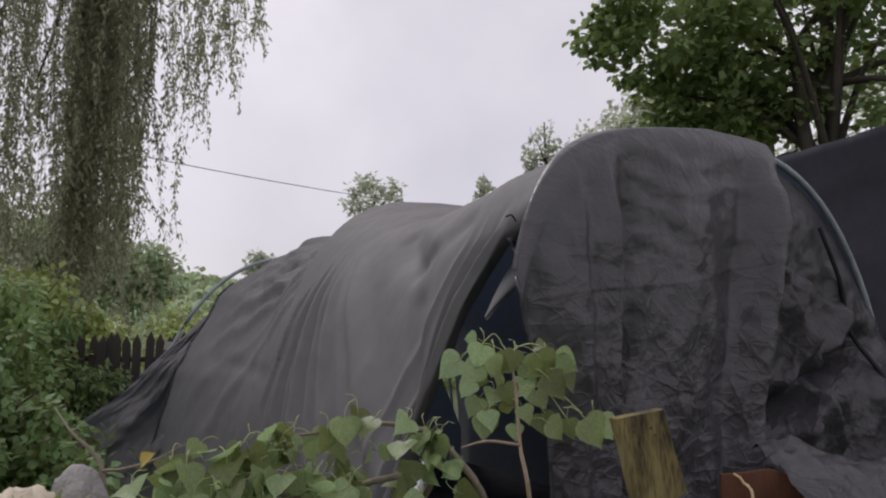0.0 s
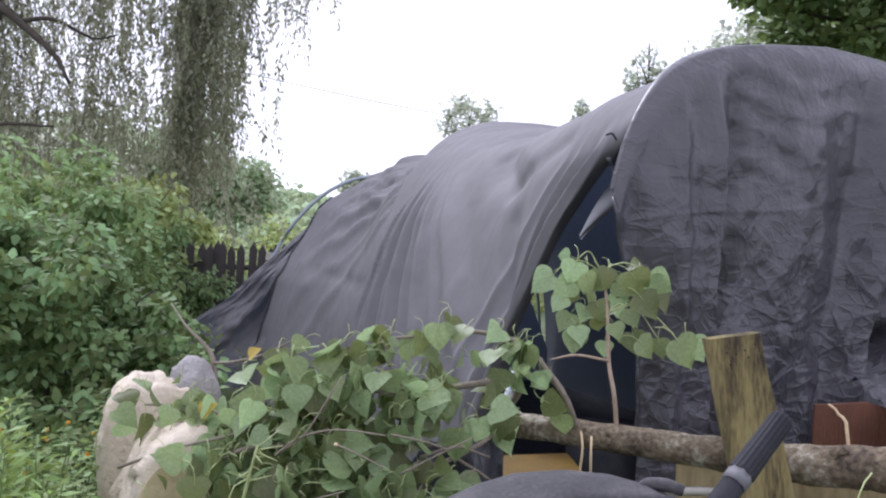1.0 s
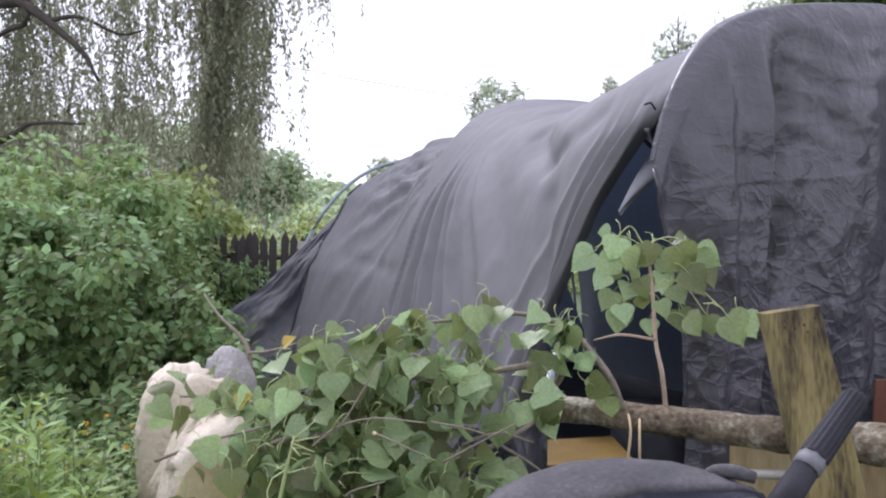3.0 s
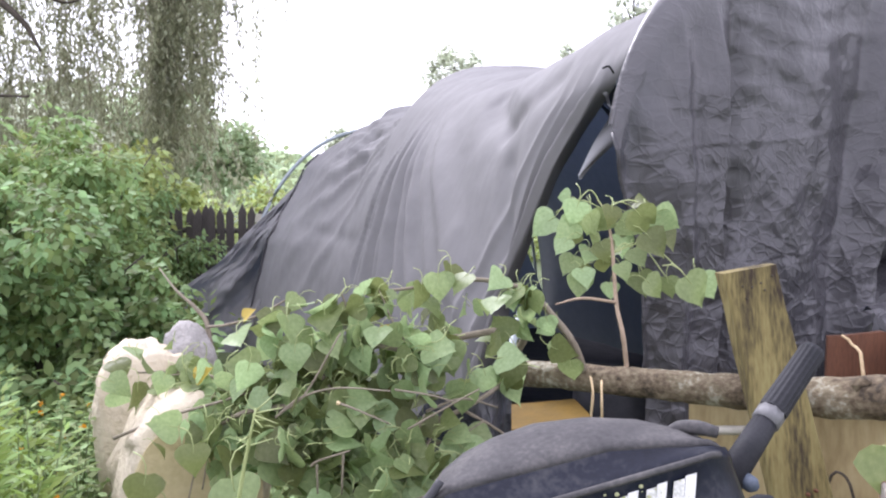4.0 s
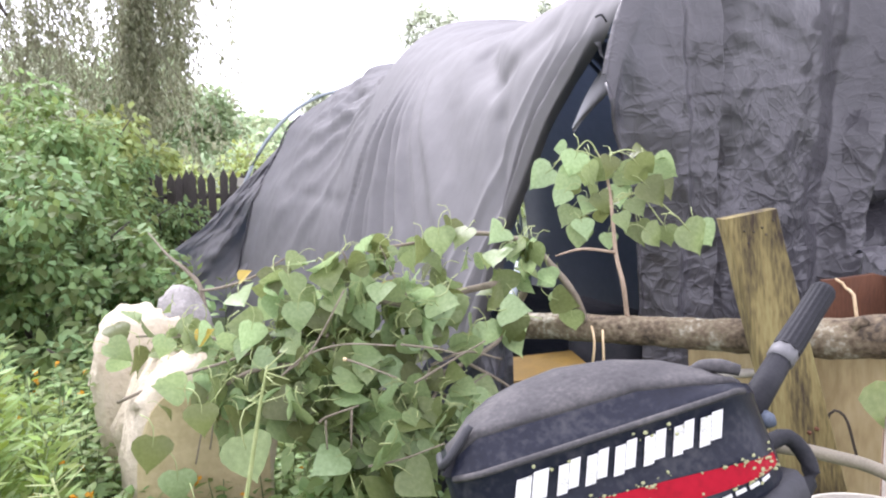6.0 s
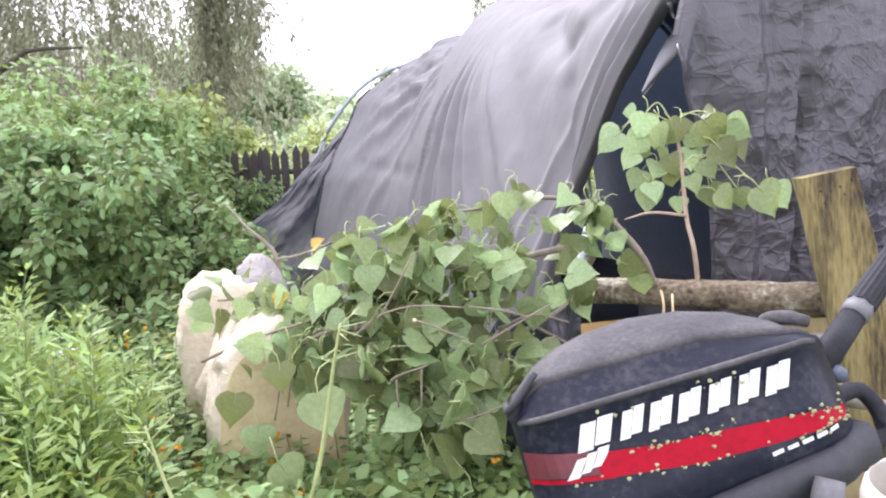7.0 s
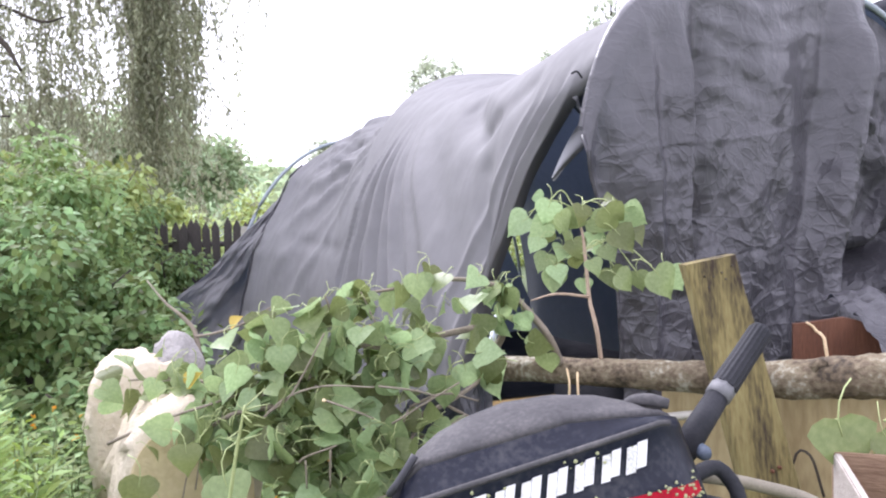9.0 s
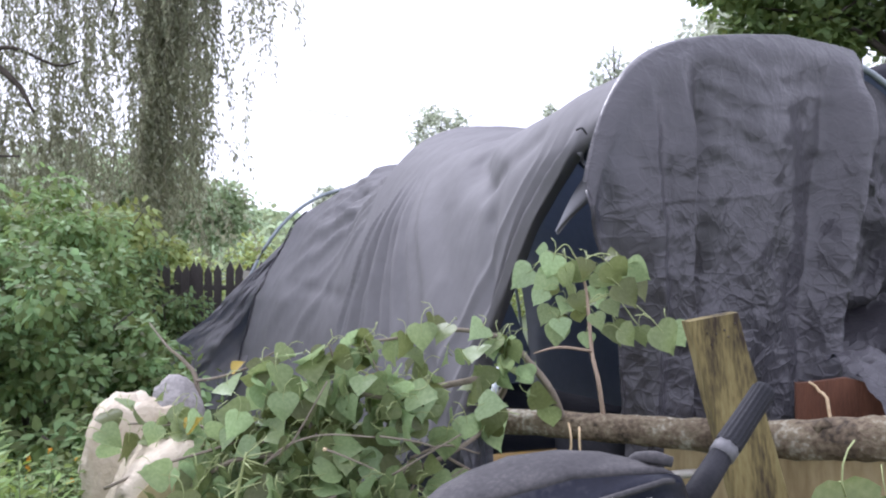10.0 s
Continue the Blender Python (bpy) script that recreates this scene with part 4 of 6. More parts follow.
board = thing("brown_board", "red-brown stained board with a slanted corner", "board", at=(1.15, 3.0, 0))
bm = bmesh.new()
outline = [(-0.10, 0), (0.24, 0), (0.24, 0.84), (0.145, 0.955), (0.06, 0.975), (-0.05, 0.955), (-0.10, 0.95)]
f0 = bm.faces.new([bm.verts.new((x, 0, z)) for x, z in outline])
ext = bmesh.ops.extrude_face_region(bm, geom=[f0])
bmesh.ops.translate(bm, verts=[v for v in ext["geom"] if isinstance(v, bmesh.types.BMVert)], vec=(0, 0.025, 0))
bmesh.ops.recalc_face_normals(bm, faces=bm.faces)
bm.transform(pose(1.07, 3.02, 0, 0, 0, -8))
me = bpy.data.meshes.new("board")
bm.to_mesh(me)
bm.free()
me.materials.append(RUST)
part("board", me, board)
stick = thing("peeled_stick", "thin pale peeled stick standing by the log", "stick", at=(1.03, 2.9, 0.0))
rod("stick", [(1.09, 2.9, 0.0), (1.055, 2.95, 0.82), (1.035, 3.0, 0.93), (1.005, 3.01, 0.96)], [0.008, 0.006, 0.005, 0.004], CUT, stick, sides=7, curve=3)

# things in the dark of the doorway
pole = thing("tent_pole", "grey-blue metal pole leaning in the opening", "pole", at=(-0.2, 2.6, 0))
rod("pole", [(-0.30, 2.45, 0.0), (-0.128, 2.78, 0.69), (-0.045, 2.95, 1.03)], 0.014, PVC, pole)
rod("white_sleeve", [(-0.105, 2.835, 0.80), (-0.075, 2.895, 0.92)], 0.016, WHITEPLASTIC, pole)
bin_ = thing("yellow_crate", "dirty yellow plastic crate inside the shelter", "crate", at=(0.0, 3.15, 0))
bevelled_box("body", (0.34, 0.3, 0.59), YELLOW, bin_, pose(0.02, 3.2, 0.295, 0, 0, 12), bevel=0.02)
bevelled_box("rim", (0.37, 0.33, 0.025), YELLOW, bin_, pose(0.02, 3.2, 0.59, 0, -4, 12), bevel=0.008)
drum = thing("plastic_drum", "dark grey plastic drum standing inside the shelter", "drum", at=(0.36, 3.52, 0))
bm = bmesh.new()
prof = [(0.0, 0.0), (0.19, 0.0), (0.20, 0.03), (0.20, 0.22), (0.207, 0.24), (0.20, 0.26), (0.20, 0.48), (0.207, 0.50), (0.20, 0.52), (0.20, 0.68), (0.185, 0.71), (0.0, 0.70)]
bmesh.ops.spin(bm, geom=[*(pv := [bm.verts.new((x, 0, z)) for x, z in prof]), *[bm.edges.new(e) for e in zip(pv, pv[1:])]], axis=(0, 0, 1), cent=(0, 0, 0), steps=32, angle=2 * math.pi)
bmesh.ops.remove_doubles(bm, verts=bm.verts, dist=0.0005)
bm.transform(pose(0.36, 3.52, 0))
for f in bm.faces:
    f.smooth = True
me = bpy.data.meshes.new("body")
bm.to_mesh(me)
bm.free()
me.materials.append(RUBBER)
part("body", me, drum)
cord = thing("cord", "pale cord looped round the log", "cord", at=(0.2, 2.7, 0.8))
rod("cord", [(0.165, 2.735, 0.89), (0.175, 2.66, 0.83), (0.172, 2.68, 0.74), (0.18, 2.70, 0.70)], 0.004, CUT, cord, sides=6, curve=4)
rod("cord", [(0.205, 2.72, 0.89), (0.20, 2.65, 0.82), (0.203, 2.67, 0.73), (0.19, 2.70, 0.69)], 0.004, CUT, cord, sides=6, curve=4)
def small_sheet(i, j):
    return Vector((-0.46 + 0.42 * i, 2.62 + 0.12 * i - 0.10 * j, 0.03 + (0.80 - 0.16 * abs(i - 0.75)) * (1 - j))) + Vector((0.03, -0.05, 0)) * math.sin(11 * i + 2 * j) + Vector((0, -0.03, 0)) * fbm(i * 6, j * 6, 2)
rag = thing("black_sheet", "black plastic sheet hanging in folds under the branches", "sheet", at=(-0.3, 2.6, 0))
grid_sheet("sheet", 40, 40, small_sheet, CURTAIN, rag)
pot = thing("clay_pot", "tipped terracotta pot among the weeds", "pot", at=(-0.50, 2.55, 0.2))
bm = bmesh.new()
prof = [(0.0, 0.0), (0.06, 0.0), (0.085, 0.14), (0.095, 0.14), (0.095, 0.17), (0.08, 0.17), (0.07, 0.04), (0.0, 0.03)]
bmesh.ops.spin(bm, geom=[*(pv := [bm.verts.new((x, 0, z)) for x, z in prof]), *[bm.edges.new(e) for e in zip(pv, pv[1:])]], axis=(0, 0, 1), cent=(0, 0, 0), steps=20, angle=2 * math.pi)
bmesh.ops.remove_doubles(bm, verts=bm.verts, dist=0.0005)
bm.transform(pose(-0.53, 2.60, 0.33, 20, 30, 0) @ Matrix.Scale(0.7, 4))
me = bpy.data.meshes.new("pot")
bm.to_mesh(me)
bm.free()
me.materials.append(material("terracotta", [(0.35, 0.14, 0.07), (0.48, 0.22, 0.12)], scale=15, rough=0.85))
part("pot", me, pot)
bevelled_box("block", (0.24, 0.24, 0.36), STONE, thing("concrete_block", "grey block standing under the pot", "block", at=(-0.53, 2.57, 0)), pose(-0.53, 2.57, 0.17, 0, 0, 14), bevel=0.01)

# crate and bucket beside the motor
crate = thing("wooden_crate", "open grey-edged wooden crate with a brown inside", "crate", at=(0.8, 1.75, 0))
cm = pose(0.88, 1.80, 0.0, 0, 0, -12)
for name, size, at, mat in (("side", (0.46, 0.016, 0.84), (0, -0.14, 0.42), GREYWOOD), ("side", (0.46, 0.016, 0.84), (0, 0.14, 0.42), BROWNWOOD), ("end", (0.016, 0.264, 0.84), (-0.222, 0, 0.42), GREYWOOD),
                            ("end", (0.016, 0.264, 0.84), (0.222, 0, 0.42), BROWNWOOD), ("bottom", (0.428, 0.264, 0.02), (0, 0, 0.62), BROWNWOOD)):
    bevelled_box(name, size, mat, crate, cm @ Matrix.Translation(at), bevel=0.003)
bucket = thing("white_bucket", "dirty white plastic bucket behind the motor", "bucket", at=(0.57, 1.78, 0))
bm = bmesh.new()
prof = [(0.0, 0.0), (0.12, 0.0), (0.145, 0.60), (0.155, 0.60), (0.157, 0.66), (0.15, 0.69), (0.143, 0.69), (0.138, 0.60), (0.112, 0.02), (0.0, 0.02)]
bmesh.ops.spin(bm, geom=[*(pv := [bm.verts.new((x, 0, z)) for x, z in prof]), *[bm.edges.new(e) for e in zip(pv, pv[1:])]], axis=(0, 0, 1), cent=(0, 0, 0), steps=36, angle=2 * math.pi)
bmesh.ops.remove_doubles(bm, verts=bm.verts, dist=0.0005)
bm.transform(pose(0.60, 1.80, 0.0))
for f in bm.faces:
    f.smooth = True
me = bpy.data.meshes.new("bucket")
bm.to_mesh(me)
bm.free()
me.materials.append(WHITEPLASTIC)
part("body", me, bucket)

# ---- outboard motor ----
EXM = Vector((0.945, 0.20, 0.255)).normalized()
EZM = (Vector((-0.25, 0.25, 0.93)) - EXM * Vector((-0.25, 0.25, 0.93)).dot(EXM)).normalized()
EYM = EZM.cross(EXM)
MOTOR_AT, MSC = Vector((-0.124, 1.3285, 0.895)), 0.92
MM = Matrix((EXM * MSC, EYM * MSC, EZM * MSC)).transposed().to_4x4()
MM.translation = MOTOR_AT
motor = thing("outboard_motor", "black outboard motor with a red stripe and lichen-spotted cowl", "outboard motor", at=MOTOR_AT)
X0 = [0.0, 0.012, 0.03, 0.06, 0.10, 0.15, 0.22, 0.30, 0.37, 0.42, 0.45, 0.468, 0.478]


def along(x, pairs):
    return float(np.interp(x, [p[0] for p in pairs], [p[1] for p in pairs]))


WIDE = 0.27


def inset(x):
    """How far the side stands in from the widest line, towards the rounded ends."""
    return 0.0 + 0.05 * max(0, 1 - x / 0.06) ** 2 + 0.06 * max(0, (x - 0.40) / 0.078) ** 2


def low_z(x):
    return along(x, [(0, -0.125), (0.133, -0.107), (0.317, -0.085), (0.478, -0.07)])


def groove_z(x):
    return along(x, [(0, 0.075), (0.437, 0.075), (0.478, 0.06)])


def edge_z(x):
    return along(x, [(0.0, 0.10), (0.06, 0.128), (0.311, 0.123), (0.46, 0.088), (0.478, 0.07)])


def cap_z(x):
    return along(x, [(0.0, 0.104), (0.04, 0.128), (0.065, 0.150), (0.10, 0.163), (0.136, 0.172), (0.218, 0.178), (0.30, 0.166), (0.372, 0.143), (0.444, 0.106), (0.478, 0.072)])


def loft(sections, closed=True):
    verts, faces = [], []
    k = len(sections[0])
    for sec in sections:
        verts += sec
    for a in range(len(sections) - 1):
        for b in range(k if closed else k - 1):
            c = (b + 1) % k
            faces.append((a * k + b, (a + 1) * k + b, (a + 1) * k + c, a * k + c))
    if closed:
        faces.append(tuple(range(k)))
        faces.append(tuple(range((len(sections) - 1) * k, len(sections) * k))[::-1])
    return verts, faces


def in_motor(verts):
    return [MM @ Vector(v) for v in verts]


secs = []
for x in X0:
    s, lz, gz, ez = inset(x), low_z(x), groove_z(x), edge_z(x)
    taper = 0.035 * (gz + 0.1)
    near = [(x, s + 0.006, lz), (x, s + 0.0, lz + 0.01), (x, s, lz + 0.05), (x, s + 0.002, 0.0), (x, s + 0.004, gz - 0.010), (x, s + 0.0, gz - 0.004), (x, s + 0.0015, gz + 0.002), (x, s + 0.010, gz + 0.012), (x, s + 0.026, ez - 0.008), (x, s + 0.03, ez)]
    secs.append(near + [(x, WIDE - y, z) for _, y, z in near[::-1]])
v, f = loft(secs)
part("cowl", mesh_from("cowl", in_motor(v), f, BLACK), motor, "glossy black cowl, scuffed and dusty")
secs = []
for x in X0[1:]:
    s, ez, cz = inset(x) + 0.026, edge_z(x) - 0.004, max(cap_z(x), edge_z(x) + 0.004)
    near = [(x, s, ez - 0.004), (x, s + 0.002, ez + 0.006), (x, s + 0.014, ez + 0.35 * (cz - ez)), (x, s + 0.045, ez + 0.8 * (cz - ez)), (x, s + 0.08, cz)]
    secs.append(near + [(x, WIDE - y, z) for _, y, z in near[::-1]])
v, f = loft(secs)
part("cap", mesh_from("cap", in_motor(v), f, DUSTY), motor, "dusty grey top cap")
# rear intake: dark recess with a pale lip
part("intake", mesh_from("intake", in_motor([(-0.004, 0.035, 0.085), (-0.004, 0.235, 0.085), (0.05, 0.225, 0.128), (0.05, 0.045, 0.128), (0.02, 0.05, 0.07), (0.02, 0.22, 0.07)]), [(0, 1, 2, 3), (0, 3, 4), (1, 5, 2), (0, 4, 5, 1), (3, 2, 5, 4)], RUBBER, False), motor)
rod("intake_lip", in_motor([(0.055, 0.030, 0.140), (0.030, 0.030, 0.118), (0.004, 0.040, 0.098), (0.0, 0.08, 0.096), (0.0, 0.2, 0.096)]), 0.006, PANGREY, motor, "grey intake lip", sides=8, curve=4)
rod("moulding", in_motor([(x, inset(x) - 0.001, groove_z(x)) for x in np.linspace(0.012, 0.45, 24)]), 0.0045, DUSTY, motor, "dusty raised moulding line", sides=8)
# front catch on the cap
rod("starter_knob", in_motor([(0.405, 0.09, 0.112), (0.425, 0.085, 0.116), (0.452, 0.08, 0.108), (0.476, 0.075, 0.094)]), [0.005, 0.009, 0.0105, 0.008], DUSTY, motor, sides=12, curve=3)


def decal(name, outline, mat, off, label=""):
    """A thin sticker that follows the side of the cowl; outline: (x, z_low, z_high) stations."""
    verts, faces = [], []
    for x, a, b in outline:
        for z in (a, (a + b) / 2, b):
            verts.append((x, inset(x) + (0.002 if z > -0.06 else 0.0) - off, z))
    for k in range(len(outline) - 1):
        for r in range(2):
            faces.append((k * 3 + r, (k + 1) * 3 + r, (k + 1) * 3 + r + 1, k * 3 + r + 1))
    ob = part(name, mesh_from(name, in_motor(verts), faces, mat, False), motor, label)
    so = ob.modifiers.new("film", 'SOLIDIFY')
    so.thickness, so.offset = 0.0008, 0
    return ob


band_top = [(0.006, 0.004), (0.05, 0.002), (0.174, -0.003), (0.30, -0.010), (0.40, -0.018), (0.474, -0.028)]
band_low = [(0.006, -0.012), (0.10, -0.026), (0.246, -0.044), (0.36, -0.046), (0.474, -0.043)]
xs = np.linspace(0.10, 0.468, 26)
decal("red_stripe", [(x, along(x, band_low), along(x, band_top) + 0.010 * max(0, 1 - (x - 0.1) / 0.1)) for x in xs], RED, 0.003, "bright red stripe")
xs = np.linspace(0.004, 0.155, 12)
decal("faded_stripe", [(x, along(x, band_low) + 0.006, 0.034 - 0.22 * x) for x in xs], FADED_RED, 0.0022, "dark red faded end of the stripe")
decal("stripe_tail", [(x, along(x, band_low) - 0.001, along(x, band_low) + 0.005) for x in np.linspace(0.004, 0.12, 10)], RED, 0.0034, "thin red stripe end")


def block(name, corners, mat, off=0.004, label=""):
    v = [(x, inset(x) + 0.002 - off, z) for x, z in corners]
    w = [(x, y + 0.0018, z) for x, y, z in v]
    k = len(v)
    f = [tuple(range(k)), tuple(range(2 * k - 1, k - 1, -1))] + [(a, a + k, (a + 1) % k + k, (a + 1) % k) for a in range(k)]
    return part(name, mesh_from(name, in_motor(v + w), f, mat, False), motor, label)


# plain slanted white blocks where the maker's name stands
tops = [0.078, 0.140, 0.182, 0.224, 0.268, 0.312, 0.352]
wide = [0.056, 0.038, 0.038, 0.038, 0.038, 0.036, 0.040]
for x, w in zip(tops, wide):
    z = 0.016 + 0.010 * (x - 0.08)
    h = 0.040
    for k in range(2):
        a = x + 0.46 * w * k
        block("name_bar", [(a, z + 0.004 * k), (a + w * 0.40, z + 0.004 * k), (a + w * 0.40 + 0.016, z + h - 0.003 * (1 - k)), (a + 0.016, z + h - 0.003 * (1 - k))], WHITE, 0.004, "worn white sticker bar")
for k in range(3):
    x, z = 0.060 + 0.017 * k, -0.006 + 0.004 * k
    block("emblem_bar", [(x - 0.008, z - 0.010), (x + 0.010, z - 0.010), (x + 0.024, z + 0.004), (x + 0.030, z + 0.014), (x + 0.014, z + 0.014), (x + 0.004, z + 0.002)], WHITE, 0.0048)


def lettering(text, size, at, mat, parent, name, shear=0.25):
    cu = bpy.data.curves.new(name, 'FONT')
    cu.body, cu.size, cu.extrude, cu.shear, cu.offset = text, size, 0.0008, shear, size * 0.035
    tmp = bpy.data.objects.new("lettering_source", cu)
    scene.collection.objects.link(tmp)
    me = bpy.data.meshes.new_from_object(tmp.evaluated_get(bpy.context.evaluated_depsgraph_get()))
    bpy.data.objects.remove(tmp)
    me.transform(MM @ at)
    me.materials.clear()
    me.materials.append(mat)
    return part(name, me, parent, "white lettering")


lettering("JET", 0.034, pose(0.055, -0.002, -0.079, 90, 0, 0), WHITE, motor, "lettering")
# small dashes along the lower edge
for k in range(5):
    x = 0.335 + 0.022 * k
    block("sticker_dash", [(x, low_z(x) + 0.022), (x + 0.016, low_z(x) + 0.024), (x + 0.016, low_z(x) + 0.029), (x, low_z(x) + 0.027)], WHITE, 0.003)
# lower pan
secs = []
for x in np.linspace(-0.005, 0.50, 16):
    s, lz = inset(min(x, 0.478)) - 0.012, low_z(x)
    near = [(x, s + 0.05, lz - 0.065), (x, s + 0.012, lz - 0.05), (x, s, lz - 0.03), (x, s, lz - 0.006), (x, s + 0.014, lz + 0.004)]
    secs.append(near + [(x, WIDE - y, z) for _, y, z in near[::-1]])
v, f = loft(secs)
part("lower_pan", mesh_from("lower_pan", in_motor(v), f, PANGREY), motor, "dull dark grey lower pan")
# leg down to the ground
base = MM @ Vector((0.20, 0.13, -0.16))
rod("drive_leg", [base, base + Vector((-0.02, 0.02, -0.25)), (base.x - 0.03, base.y + 0.05, 0.22)], [0.075, 0.06, 0.055], PANGREY, motor, sides=12)
rod("jet_pump", [(base.x - 0.10, base.y + 0.05, 0.0), (base.x - 0.08, base.y + 0.05, 0.10), (base.x - 0.03, base.y + 0.05, 0.24)], [0.13, 0.14, 0.07], PANGREY, motor, "grey jet pump housing", sides=16)
# catch lever on the pan
rod("catch", in_motor([(0.362, -0.026, -0.146), (0.374, -0.03, -0.125), (0.386, -0.03, -0.103)]), [0.016, 0.019, 0.017], GREYPLASTIC, motor, "grey plastic catch lever", sides=10)
bevelled_box("catch_plate", (0.05, 0.005, 0.075), BRASS, motor, MM @ pose(0.335, -0.018, -0.165, 0, -25, 0), bevel=0.002, label="olive plated catch plate")
for dx, dz in ((-0.012, 0.02), (0.015, -0.012), (-0.015, -0.03), (0.012, 0.03)):
    rod("screw", in_motor([(0.335 + dx, -0.018, -0.165 + dz), (0.335 + dx, -0.028, -0.165 + dz)]), 0.006, METAL, motor, sides=8)
rod("link_rod", in_motor([(0.32, -0.022, -0.15), (0.305, -0.024, -0.22)]), 0.005, METAL, motor, sides=8)
# tiller: bracket, arm, collar, grip
rod("tiller_bracket", [MM @ Vector((0.465, 0.10, -0.03)), MM @ Vector((0.53, 0.12, -0.03)), MM @ Vector((0.545, 0.12, -0.09)), MM @ Vector((0.48, 0.10, -0.13))], 0.012, RUBBER, motor, sides=10, curve=4)
arm0, arm1 = Vector((0.300, 1.62, 0.955)), Vector((0.374, 1.69, 1.03))
rod("tiller_arm", [arm0, arm1], [0.023, 0.020], RUBBER, motor, sides=16)
tip = Vector((0.480, 1.785, 1.135))
axis = (tip - arm1).normalized()
rod("collar", [arm1, arm1 + axis * 0.026], 0.0225, GREYPLASTIC, motor, "scuffed metal collar", sides=8)
verts, faces = [], []
side = axis.orthogonal().normalized()
other = axis.cross(side)
L = (tip - arm1).length - 0.024
sides = 64
for k, (t, r) in enumerate([(0.0, 0.017), (0.01, 0.0225), (0.06, 0.0235), (0.5, 0.022), (0.93, 0.022), (0.985, 0.0185), (1.0, 0.011)]):
    for s in range(sides):
        w = 2 * math.pi * s / sides
        rr = r * (1 - 0.045 * (s % 4 < 2) * (0.05 < t < 0.95))
        verts.append(arm1 + axis * (0.024 + L * t) + side * math.cos(w) * rr + other * math.sin(w) * rr)
for k in range(6):
    for s in range(sides):
        faces.append((k * sides + s, k * sides + (s + 1) % sides, (k + 1) * sides + (s + 1) % sides, (k + 1) * sides + s))
faces.append(tuple(6 * sides + s for s in range(sides)))
part("grip", mesh_from("grip", verts, faces, RUBBER, False), motor, "ribbed black rubber grip")
rod("bolt", [(0.322, 1.632, 0.960), (0.334, 1.610, 0.956), (0.336, 1.602, 0.956)], [0.013, 0.013, 0.008], BOLTBLUE, motor, "blue-grey plastic bolt", sides=14)
rod("fuel_hose", [MM @ Vector((0.47, 0.13, -0.02)), (0.42, 1.62, 0.90), (0.52, 1.60, 0.87), (0.60, 1.55, 0.78), (0.62, 1.52, 0.60)], 0.011, CABLE, motor, "tan rubber hose", sides=10, curve=6)
# lichen spots on the cowl
rng = np.random.default_rng(77)
spots = [(0.255 + rng.normal() * 0.01, -0.002) for _ in range(3)] + [(0.18, 0.0), (0.185, 0.004), (0.19, -0.004), (0.262, -0.026), (0.30, -0.004)]
spots += [(x, along(x, band_top) + rng.normal() * 0.003) for x in rng.uniform(0.15, 0.47, 34)] + [(x, along(x, band_low) + rng.normal() * 0.003) for x in rng.uniform(0.05, 0.47, 30)]
spots += [(x, 0.055 + rng.normal() * 0.006) for x in rng.uniform(0.1, 0.38, 16)] + [(rng.uniform(0.40, 0.474), rng.uniform(-0.05, -0.01)) for _ in range(24)]
lv, lf = [], []
for x, z in spots:
    r = rng.uniform(0.0008, 0.0030)
    c = len(lv)
    y = inset(min(x, 0.478)) - 0.004
    m = 7
    lv.append((x, y - 0.0022, z))
    for k in range(m):
        rr = r * rng.uniform(0.6, 1.3)
        lv.append((x + rr * 1.3 * math.cos(k * 2 * math.pi / m), y + 0.001, z + rr * math.sin(k * 2 * math.pi / m)))
    lf += [(c, c + 1 + k, c + 1 + (k + 1) % m) for k in range(m)]
tagged(part("lichen", mesh_from("lichen", in_motor(lv), lf, LICHEN), motor, "pale green lichen spots"), kind="stuff")


# ---- weathered foam blocks and stone ----
def foam_block(label, centre, size, turn, tilt, seed, face):
    """A thick slab with an arched top, crumbling at its edges, its cut face yellowed."""
    root = thing("foam_block", label, "foam block", "foam blocks", at=(centre[0], centre[1], 0))
    w, d, h = size
    m = pose(centre[0], centre[1], 0, 0, tilt, turn)
    outline = [(-w / 2, 0.0)] + [(-w / 2 * math.copysign(abs(math.cos(a)) ** 0.75, math.cos(a)), h * 0.55 + h * 0.45 * math.sin(a) ** 0.65) for a in np.linspace(0, math.pi, 26)] + [(w / 2, 0.0)]
    secs = []
    for k, (t, shrink) in enumerate([(0, 0.90), (0.03, 0.96), (0.10, 1.0), (0.2, 0.985), (0.3, 1.0), (0.4, 0.98), (0.5, 1.0), (0.6, 0.99), (0.7, 0.97), (0.85, 0.99), (0.97, 0.94), (1.0, 0.88)]):
        sec = []
        for x, z in outline:
            g = 1 - (1 - shrink) * 0.9
            q = Vector((x * g, -d / 2 + d * t, z * g))
            q += Vector((1, 0, 1)) * (0.036 * fbm(q.x * 6 + seed, q.y * 6, q.z * 6) + 0.012 * fbm(q.x * 21 + seed, q.y * 21, q.z * 21)) * (0.3 if z == 0 else 1)
            sec.append(m @ q)
        secs.append(sec)
    v, f = loft(secs)
    part("block", mesh_from("block", v, f, FOAM), root)
    if not face:
        return root
    fv = [m @ Vector((x * 0.90, -d / 2 - 0.006 + 0.006 * fbm(x * 9, z * 9), max(0.01, z * 0.93))) for x, z in outline]
    bv = [m @ Vector((x * 0.90, -d / 2 + 0.03, max(0.01, z * 0.93))) for x, z in outline]
    k = len(fv)
    part("cut_face", mesh_from("cut_face", fv + bv, [tuple(range(k))] + [(a, a + k, (a + 1) % k + k, (a + 1) % k) for a in range(k)], FOAM_FACE, False), root, "yellowed flat face")
    return root


